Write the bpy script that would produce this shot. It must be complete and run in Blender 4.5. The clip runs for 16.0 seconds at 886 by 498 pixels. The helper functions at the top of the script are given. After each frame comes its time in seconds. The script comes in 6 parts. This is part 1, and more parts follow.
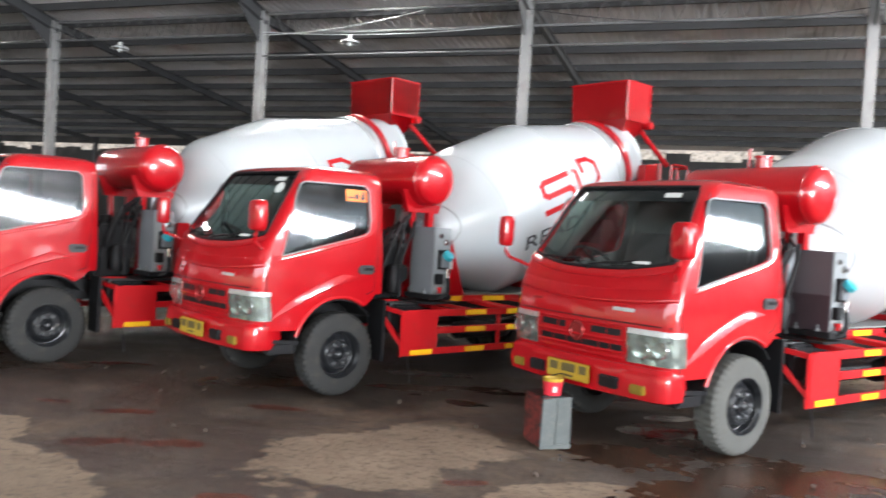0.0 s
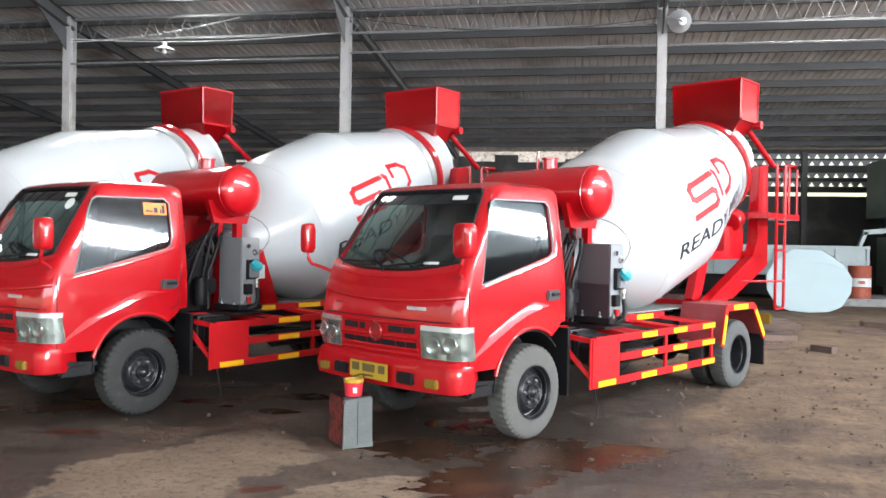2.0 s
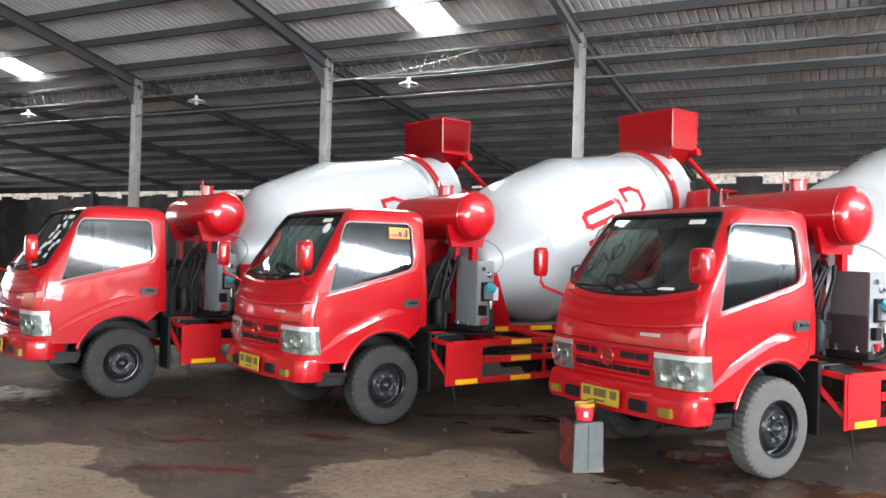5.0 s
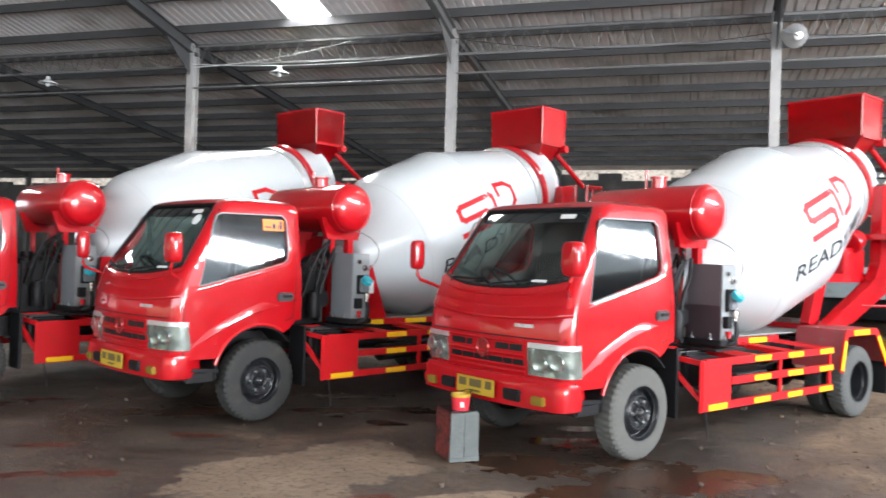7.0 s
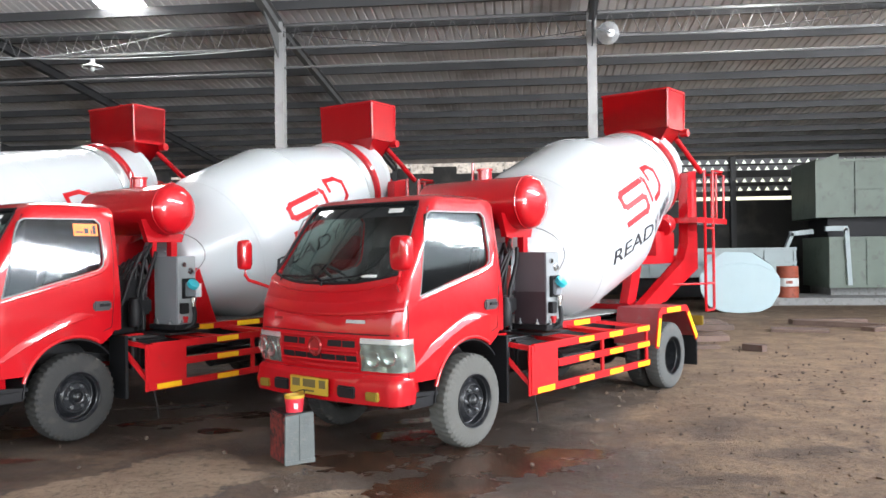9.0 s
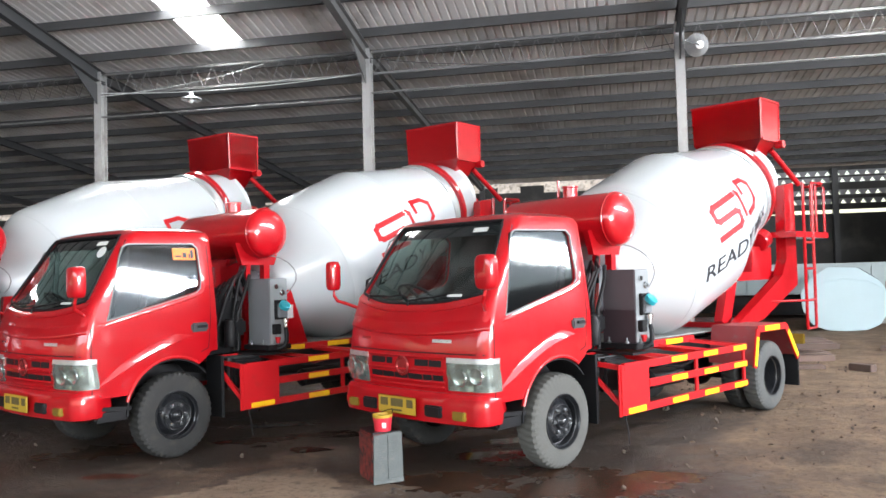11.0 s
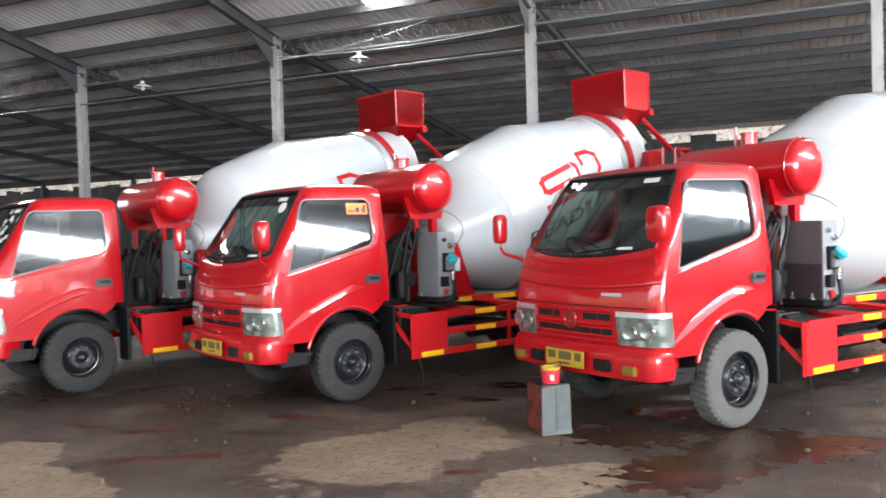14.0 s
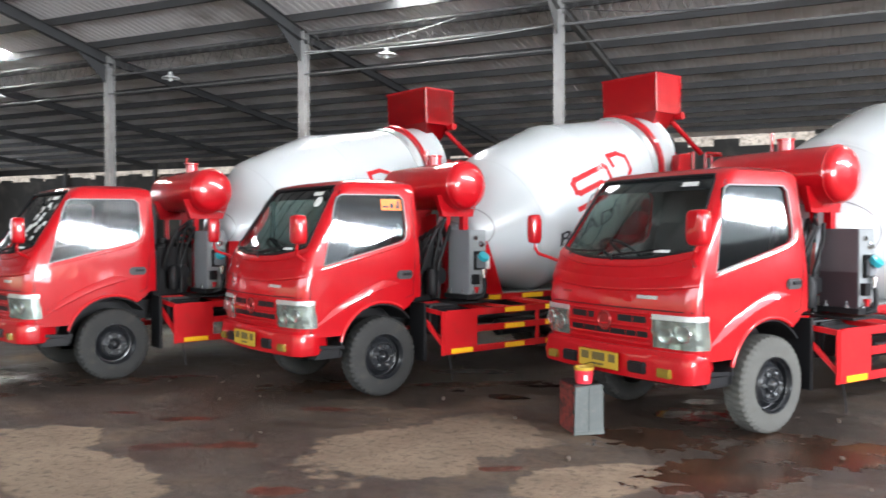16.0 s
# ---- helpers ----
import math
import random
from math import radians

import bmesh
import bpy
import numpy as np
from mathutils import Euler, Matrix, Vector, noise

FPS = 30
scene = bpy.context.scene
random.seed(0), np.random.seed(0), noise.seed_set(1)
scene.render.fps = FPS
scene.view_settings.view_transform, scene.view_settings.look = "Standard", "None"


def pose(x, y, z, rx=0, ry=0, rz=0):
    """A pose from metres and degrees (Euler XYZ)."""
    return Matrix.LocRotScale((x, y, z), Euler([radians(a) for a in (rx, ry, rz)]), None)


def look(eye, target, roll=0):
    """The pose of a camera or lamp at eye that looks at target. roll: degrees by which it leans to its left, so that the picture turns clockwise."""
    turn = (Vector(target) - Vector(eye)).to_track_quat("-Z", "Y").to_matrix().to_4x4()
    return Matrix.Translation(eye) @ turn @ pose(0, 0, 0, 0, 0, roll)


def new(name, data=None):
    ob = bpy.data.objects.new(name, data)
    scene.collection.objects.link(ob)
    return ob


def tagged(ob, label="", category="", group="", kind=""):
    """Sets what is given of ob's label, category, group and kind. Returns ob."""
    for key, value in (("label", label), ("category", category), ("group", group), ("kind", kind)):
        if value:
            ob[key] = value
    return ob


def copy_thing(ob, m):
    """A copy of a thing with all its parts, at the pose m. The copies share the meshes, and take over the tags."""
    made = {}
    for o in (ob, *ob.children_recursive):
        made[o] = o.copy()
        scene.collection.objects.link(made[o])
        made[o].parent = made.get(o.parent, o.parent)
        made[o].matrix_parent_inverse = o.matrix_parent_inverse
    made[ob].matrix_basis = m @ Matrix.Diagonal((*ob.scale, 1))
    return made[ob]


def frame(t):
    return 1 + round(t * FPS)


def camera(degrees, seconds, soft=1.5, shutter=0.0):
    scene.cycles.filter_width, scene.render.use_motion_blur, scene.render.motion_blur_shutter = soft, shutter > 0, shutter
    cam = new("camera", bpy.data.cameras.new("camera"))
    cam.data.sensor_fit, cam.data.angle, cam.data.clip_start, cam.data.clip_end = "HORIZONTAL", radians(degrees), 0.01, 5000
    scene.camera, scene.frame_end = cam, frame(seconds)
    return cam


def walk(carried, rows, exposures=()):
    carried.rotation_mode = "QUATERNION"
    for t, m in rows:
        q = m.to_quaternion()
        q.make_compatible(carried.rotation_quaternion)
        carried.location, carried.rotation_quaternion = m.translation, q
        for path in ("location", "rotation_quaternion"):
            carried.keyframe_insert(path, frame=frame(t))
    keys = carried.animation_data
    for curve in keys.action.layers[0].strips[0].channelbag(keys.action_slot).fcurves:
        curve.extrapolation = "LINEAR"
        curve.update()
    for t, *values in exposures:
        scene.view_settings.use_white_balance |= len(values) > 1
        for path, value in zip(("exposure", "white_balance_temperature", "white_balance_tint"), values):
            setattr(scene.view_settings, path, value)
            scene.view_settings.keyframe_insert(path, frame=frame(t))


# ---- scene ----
cam = camera(57.58, 16.0, shutter=0.5)
PATH = [
    (0.00, 0.034, -0.071, 1.512, 22.49, -1.29, -3.56),
    (0.50, 0.130, -0.102, 1.525, 17.27, -0.44, -2.82),
    (1.00, 0.203, -0.199, 1.526, 15.14, -0.62, -2.19),
    (1.50, 0.324, -0.168, 1.536, 10.21, -1.13, -1.54),
    (2.00, 0.471, -0.112, 1.538, 11.84, -0.55, -0.99),
    (2.50, 0.562, -0.079, 1.545, 12.56, 0.16, 1.39),
    (3.00, 0.593, -0.089, 1.544, 15.52, 0.11, 3.71),
    (3.50, 0.577, -0.088, 1.539, 20.40, 0.18, 2.34),
    (4.00, 0.555, -0.128, 1.537, 23.33, 0.58, 0.84),
    (4.20, 0.545, -0.158, 1.541, 25.00, 0.66, 0.17),
    (4.72, 0.516, -0.186, 1.538, 27.70, 0.81, -1.16),
    (5.25, 0.462, -0.221, 1.532, 28.22, 0.77, -1.88),
    (5.78, 0.413, -0.249, 1.527, 26.91, 0.66, -2.11),
    (6.30, 0.396, -0.255, 1.525, 24.09, 0.59, -2.02),
    (6.50, 0.403, -0.242, 1.532, 22.93, 0.58, -1.95),
    (7.00, 0.433, -0.223, 1.532, 18.90, 0.57, -1.73),
    (7.50, 0.457, -0.194, 1.525, 15.20, 0.55, -1.19),
    (8.00, 0.486, -0.178, 1.526, 11.40, 0.52, -0.51),
    (8.20, 0.500, -0.174, 1.538, 9.77, 0.41, -0.10),
    (8.72, 0.513, -0.167, 1.538, 7.58, 0.30, 0.58),
    (9.25, 0.528, -0.156, 1.533, 8.28, 0.44, 0.87),
    (9.78, 0.539, -0.147, 1.526, 10.34, 0.86, 0.98),
    (10.30, 0.544, -0.145, 1.524, 12.21, 1.59, 1.12),
    (10.50, 0.542, -0.148, 1.526, 12.64, 2.20, 1.20),
    (11.00, 0.548, -0.153, 1.526, 14.06, 1.89, 1.44),
    (11.50, 0.541, -0.149, 1.518, 14.50, 1.37, 1.50),
    (12.00, 0.536, -0.142, 1.526, 15.24, 0.13, 1.64),
    (12.50, 0.526, -0.127, 1.517, 15.75, -0.59, 1.63),
    (13.00, 0.515, -0.130, 1.518, 17.13, -0.75, 1.76),
    (13.50, 0.509, -0.139, 1.513, 21.87, -1.17, 1.63),
    (14.00, 0.506, -0.153, 1.515, 25.53, -1.04, 1.67),
    (14.50, 0.488, -0.169, 1.516, 28.98, -1.13, 1.54),
    (15.00, 0.457, -0.193, 1.521, 31.90, -1.17, 1.24),
    (15.50, 0.409, -0.240, 1.511, 30.75, -1.17, 0.45),
    (16.00, 0.367, -0.272, 1.519, 26.54, -1.20, 0.14),
]
walk(cam, [(t, pose(x, y, z, 90 + pitch, roll, yaw)) for t, x, y, z, yaw, pitch, roll in PATH])

# ---------- light ----------
world = bpy.data.worlds.new("world")
scene.world = world
world.use_nodes = True
wn, wl = world.node_tree.nodes, world.node_tree.links
sky = wn.new("ShaderNodeTexSky")
sky.sky_type, sky.sun_disc = "NISHITA", False
sky.sun_elevation, sky.sun_rotation = radians(52), radians(120)
sky.air_density, sky.dust_density = 1.5, 2.0
wl.new(sky.outputs[0], wn["Background"].inputs[0])
wn["Background"].inputs[1].default_value = 0.15
sun = new("sun", bpy.data.lights.new("sun", "SUN"))
sun.data.energy, sun.data.angle, sun.data.color = 1.5, radians(12), (1.0, 0.96, 0.9)
sun.matrix_world = look((20, -12, 30), (0, 0, 0))


def opening_light(name, eye, target, sx, sy, watts, color=(0.865, 0.913, 1.0), slope=0.0):
    """The sky's light that comes in through an opening of the shed; the west one is an added fill."""
    lamp = new(name, bpy.data.lights.new(name, "AREA"))
    lamp.data.shape, lamp.data.size, lamp.data.size_y = "RECTANGLE", sx, sy
    lamp.data.energy, lamp.data.color = watts, color
    lamp.matrix_world = look(eye, target) @ Matrix.Rotation(radians(-slope), 4, "Z")


# The gap below the sheeted gable runs down with the roof, split by a rail.
opening_light("opening_light_gable_low", (15.35, 8.5, 6.44), (0, 8.5, 5.58), 12.0, 0.28, 800, slope=18.0)
opening_light("opening_light_gable_high", (15.35, 8.5, 6.74), (0, 8.5, 5.88), 12.0, 0.18, 560, slope=18.0)
# Added fill in front of the closed west wall, brightening the left roof and ground.
opening_light("opening_light_west", (-43.2, 14.0, 3.2), (0, 6.0, 3.0), 20, 5.6, 620)
opening_light("opening_light_east", (15.3, -3.5, 2.95), (0, 4.0, 1.8), 10, 3.7, 1800)
opening_light("opening_light_front", (-4, -9.5, 4.4), (-4, 8, 2.2), 28, 2.8, 790)
scene.view_settings.exposure = 1.46


# ---------- materials ----------
def material(name, color, rough=0.5, metal=0.0, vary=0.15, scale=3.0, fine=60.0, bump=0.02, coat=0.0, dirt=None, dirt_amount=0.0, rough_vary=0.1, per_object=0.0, spec=0.5, wave=0.0):
    m = bpy.data.materials.new(name)
    m.use_nodes = True
    n, l = m.node_tree.nodes, m.node_tree.links
    b = n["Principled BSDF"]
    geo = n.new("ShaderNodeTexCoord")
    big, small = n.new("ShaderNodeTexNoise"), n.new("ShaderNodeTexNoise")
    big.inputs["Scale"].default_value, big.inputs["Detail"].default_value = scale, 5
    small.inputs["Scale"].default_value, small.inputs["Detail"].default_value = fine, 3
    for t in (big, small):
        l.new(geo.outputs["Object"], t.inputs["Vector"])
    mix = n.new("ShaderNodeMix")
    mix.data_type = "RGBA"
    lo, hi = [c * (1 - vary) for c in color], [min(1, c * (1 + vary)) for c in color]
    mix.inputs[6].default_value, mix.inputs[7].default_value = (*lo, 1), (*hi, 1)
    l.new(big.outputs["Fac"], mix.inputs[0])
    out = mix.outputs[2]
    if dirt:
        ramp = n.new("ShaderNodeMapRange")
        ramp.inputs[1].default_value, ramp.inputs[2].default_value = 0.62 - 0.3 * dirt_amount, 0.8 - 0.2 * dirt_amount
        ramp.inputs[4].default_value = min(1.0, 0.4 + dirt_amount)
        grime = n.new("ShaderNodeTexNoise")
        grime.inputs["Scale"].default_value, grime.inputs["Detail"].default_value = scale * 2.3, 8
        l.new(geo.outputs["Object"], grime.inputs["Vector"])
        l.new(grime.outputs["Fac"], ramp.inputs[0])
        second = n.new("ShaderNodeMix")
        second.data_type = "RGBA"
        l.new(ramp.outputs[0], second.inputs[0])
        l.new(out, second.inputs[6])
        second.inputs[7].default_value = (*dirt, 1)
        out = second.outputs[2]
    if per_object:
        info, hue = n.new("ShaderNodeObjectInfo"), n.new("ShaderNodeHueSaturation")
        spread = n.new("ShaderNodeMapRange")
        spread.inputs[3].default_value, spread.inputs[4].default_value = 1 - per_object, 1 + per_object
        l.new(info.outputs["Random"], spread.inputs[0])
        l.new(spread.outputs[0], hue.inputs["Value"])
        l.new(out, hue.inputs["Color"])
        out = hue.outputs[0]
    l.new(out, b.inputs["Base Color"])
    rr = n.new("ShaderNodeMapRange")
    rr.inputs[3].default_value, rr.inputs[4].default_value = max(0.02, rough - rough_vary), min(1, rough + rough_vary)
    l.new(small.outputs["Fac"], rr.inputs[0])
    l.new(rr.outputs[0], b.inputs["Roughness"])
    b.inputs["Metallic"].default_value = metal
    b.inputs["Coat Weight"].default_value = coat
    b.inputs["Specular IOR Level"].default_value = spec
    b.inputs["Coat Roughness"].default_value = 0.03
    if bump:
        bp = n.new("ShaderNodeBump")
        bp.inputs["Strength"].default_value, bp.inputs["Distance"].default_value = bump * 10, 0.004
        l.new(small.outputs["Fac"], bp.inputs["Height"])
        l.new(bp.outputs[0], b.inputs["Normal"])
    if wave:
        # hand-beaten, slightly wavy panels under the lacquer
        swell, wb = n.new("ShaderNodeTexNoise"), n.new("ShaderNodeBump")
        swell.inputs["Scale"].default_value, swell.inputs["Detail"].default_value = 5.0, 2
        l.new(geo.outputs["Object"], swell.inputs["Vector"])
        wb.inputs["Strength"].default_value, wb.inputs["Distance"].default_value = wave, 0.02
        l.new(swell.outputs["Fac"], wb.inputs["Height"])
        if bump:
            l.new(bp.outputs[0], wb.inputs["Normal"])
        l.new(wb.outputs[0], b.inputs["Normal"])
        l.new(wb.outputs[0], b.inputs["Coat Normal"])
    return m


def glass_material(name, color, see, shine=0.05, haze=0.02):
    """Tinted window glass: a dark tint that lets some light through, with a clear gloss."""
    m = bpy.data.materials.new(name)
    m.use_nodes = True
    n, l = m.node_tree.nodes, m.node_tree.links
    n.remove(n["Principled BSDF"])
    clear, gloss, mix = n.new("ShaderNodeBsdfTransparent"), n.new("ShaderNodeBsdfGlossy"), n.new("ShaderNodeMixShader")
    clear.inputs[0].default_value = (*[c * see for c in color], 1)
    gloss.inputs["Roughness"].default_value = haze
    weight, power, scale_up = n.new("ShaderNodeLayerWeight"), n.new("ShaderNodeMath"), n.new("ShaderNodeMath")
    power.operation, power.inputs[1].default_value = "POWER", 4.0
    scale_up.operation, scale_up.inputs[1].default_value, scale_up.inputs[2].default_value = "MULTIPLY_ADD", 0.9, shine
    l.new(weight.outputs["Facing"], power.inputs[0])
    l.new(power.outputs[0], scale_up.inputs[0])
    l.new(scale_up.outputs[0], mix.inputs[0])
    l.new(clear.outputs[0], mix.inputs[1])
    l.new(gloss.outputs[0], mix.inputs[2])
    l.new(mix.outputs[0], n["Material Output"].inputs[0])
    return m


RED = material("red_paint", (0.42, 0.003, 0.008), 0.36, 0, 0.07, 2, 300, 0.003, coat=1.0, rough_vary=0.05, spec=0.2, wave=0.22)
RED_MATT = material("red_chassis_paint", (0.5, 0.008, 0.012), 0.5, 0, 0.12, 3, 120, 0.01, coat=0.3, spec=0.25, dirt=(0.25, 0.03, 0.02), dirt_amount=0.1)
WHITE = material("white_drum_paint", (0.53, 0.565, 0.575), 0.24, 0, 0.03, 1.5, 200, 0.003, coat=0.5, rough_vary=0.04)
BLACK = material("black_plastic", (0.010, 0.010, 0.011), 0.5, 0, 0.2, 4, 100, 0.02, spec=0.25)
REAR_RUBBER = material("mid_grey_rubber", (0.075, 0.077, 0.074), 0.88, 0, 0.25, 5, 90, 0.05, dirt=(0.11, 0.1, 0.085), dirt_amount=0.25)
RUBBER = material("worn_rubber", (0.022, 0.022, 0.021), 0.8, 0, 0.25, 5, 90, 0.05, dirt=(0.06, 0.052, 0.043), dirt_amount=0.25)
DUSTY_RUBBER = material("dusty_rubber", (0.088, 0.087, 0.079), 0.9, 0, 0.2, 5, 90, 0.05, dirt=(0.08, 0.075, 0.065), dirt_amount=0.3)
RIM = material("black_steel_rim", (0.014, 0.015, 0.017), 0.3, 0.0, 0.25, 6, 90, 0.02, coat=0.25)
LIT_SIDE = material("pale_grey_lit_side", (0.25, 0.265, 0.27), 0.4, 0, 0.12, 5, 100, 0.01)
GREY_BOX = material("grey_box_paint", (0.18, 0.19, 0.205), 0.4, 0, 0.1, 5, 100, 0.01)
NUT = material("worn_steel_nut", (0.16, 0.165, 0.17), 0.35, 0.7, 0.2, 9, 90, 0.02)
DECK = material("splashed_grey_deck", (0.22, 0.22, 0.21), 0.75, 0, 0.3, 6, 60, 0.05, dirt=(0.1, 0.095, 0.09), dirt_amount=0.3)
WING = material("faded_maroon_wing_paint", (0.26, 0.035, 0.04), 0.5, 0, 0.2, 5, 90, 0.02, dirt=(0.2, 0.1, 0.09), dirt_amount=0.3)
REFLECTION_TONE = material("dark_maroon_reflection", (0.05, 0.035, 0.04), 0.35, 0, 0.15, 6, 60, 0.02)
CHROME = material("bright_metal", (0.6, 0.6, 0.6), 0.2, 1.0, 0.1, 5, 100, 0.01)
SILVER = material("silver_trim", (0.55, 0.56, 0.56), 0.3, 0.6, 0.08, 5, 100, 0.01)
YELLOW = material("yellow_reflector", (0.9, 0.52, 0.015), 0.35, 0, 0.06, 8, 200, 0.01)
PLATE = material("yellow_plate", (0.48, 0.31, 0.03), 0.45, 0, 0.08, 8, 200, 0.01)
ORANGE = material("orange_sticker", (0.85, 0.2, 0.02), 0.5, 0, 0.05, 9, 200, 0)
AMBER = material("fog_lamp_amber", (0.22, 0.15, 0.02), 0.15, 0, 0.1, 20, 200, 0.02, coat=0.8)
LAMP = material("headlamp_chrome", (0.52, 0.56, 0.535), 0.22, 0.85, 0.55, 10, 40, 0.03)
BOWL = material("headlamp_bowl", (0.5, 0.53, 0.52), 0.15, 0.8, 0.3, 40, 80, 0.05, coat=0.6)
INK = material("black_lettering", (0.02, 0.02, 0.025), 0.5, 0, 0.05, 9, 200, 0)
SEAL = material("window_rubber", (0.2, 0.2, 0.2), 0.5, 0, 0.1, 9, 100, 0.01)
PAPER = material("white_sticker", (0.7, 0.72, 0.7), 0.5, 0, 0.05, 9, 200, 0)
TEAL = material("teal_gauge_face", (0.03, 0.35, 0.42), 0.3, 0, 0.1, 30, 200, 0)
CLOTH = material("dark_seat_cloth", (0.05, 0.045, 0.045), 0.85, 0, 0.2, 6, 200, 0.05)
STEEL_POST = material("grey_painted_steel", (0.34, 0.34, 0.33), 0.55, 0.0, 0.15, 1.2, 40, 0.02, dirt=(0.14, 0.12, 0.1), dirt_amount=0.2)
LINING = material("grey_cab_lining", (0.09, 0.088, 0.085), 0.8, 0, 0.2, 6, 100, 0.03)
DARK_STEEL = material("dark_steel", (0.06, 0.061, 0.062), 0.6, 0.0, 0.2, 1.2, 40, 0.02)
SHEET = material("weathered_roof_sheet", (0.74, 0.725, 0.71), 0.6, 0.0, 0.25, 0.35, 3.0, 0.0, dirt=(0.2, 0.17, 0.14), dirt_amount=0.25)
WALL_DARK = material("dark_sooty_wall", (0.05, 0.049, 0.047), 0.85, 0, 0.4, 0.5, 12, 0.05, dirt=(0.12, 0.115, 0.1), dirt_amount=0.35)
CONCRETE = material("grey_concrete", (0.3, 0.3, 0.29), 0.85, 0, 0.2, 5, 70, 0.06, dirt=(0.1, 0.09, 0.08), dirt_amount=0.3)
WOOD = material("weathered_timber", (0.13, 0.085, 0.068), 0.8, 0, 0.3, 4, 60, 0.05, per_object=0.3)
BODY_GREY = material("pale_grey_truck_paint", (0.38, 0.45, 0.45), 0.45, 0, 0.12, 2, 60, 0.02, dirt=(0.2, 0.2, 0.19), dirt_amount=0.1)
BODY_GREEN = material("dull_green_truck_paint", (0.16, 0.2, 0.16), 0.5, 0, 0.2, 2, 60, 0.03, dirt=(0.1, 0.09, 0.08), dirt_amount=0.2)
TANK_PALE = material("pale_blue_tank_paint", (0.5, 0.63, 0.66), 0.45, 0, 0.06, 2, 60, 0.02)
RUST = material("rusty_red_barrel", (0.38, 0.09, 0.05), 0.6, 0, 0.3, 4, 60, 0.04, dirt=(0.12, 0.05, 0.03), dirt_amount=0.3)
ORANGE_BARREL = material("faded_orange_barrel", (0.62, 0.19, 0.08), 0.6, 0, 0.2, 4, 60, 0.03, dirt=(0.2, 0.08, 0.05), dirt_amount=0.3)
BLUE_CRATE = material("blue_paint", (0.06, 0.3, 0.55), 0.5, 0, 0.2, 5, 60, 0.02)
CAN_GREY = material("scuffed_tin", (0.085, 0.095, 0.092), 0.5, 0.3, 0.25, 14, 80, 0.06, dirt=(0.13, 0.13, 0.12), dirt_amount=0.3)
CAN_RED = material("scuffed_red_side", (0.22, 0.035, 0.028), 0.6, 0.0, 0.3, 10, 80, 0.05, dirt=(0.014, 0.013, 0.013), dirt_amount=0.75)
RED_PLASTIC = material("red_plastic_tub", (0.65, 0.03, 0.05), 0.35, 0, 0.08, 10, 100, 0.01)
GLASS = glass_material("windscreen_glass", (0.8, 0.95, 0.9), 0.62)
LENS = glass_material("clear_lamp_lens", (0.93, 0.98, 0.96), 0.95, 0.05)
TINT = glass_material("tinted_glass", (0.75, 0.85, 0.92), 0.6, 0.075, 0.05)
BLOCK = material("dim_concrete_block", (0.3, 0.3, 0.31), 0.85, 0, 0.25, 2, 40, 0.05)
WATER = material("muddy_water", (0.035, 0.022, 0.015), 0.04, 0, 0.2, 2, 16, 0.03, rough_vary=0.02)
CLOD = material("dried_earth_clods", (0.1, 0.065, 0.04), 0.95, 0, 0.45, 4, 60, 0.05)
STONE = material("small_earthy_stones", (0.075, 0.054, 0.04), 0.9, 0, 0.4, 4, 60, 0.05)
FAR_BRIGHT = material("pale_brick_outside", (0.5, 0.42, 0.34), 0.8, 0, 0.8, 3.5, 10, 0.05, dirt=(0.1, 0.075, 0.06), dirt_amount=0.45)


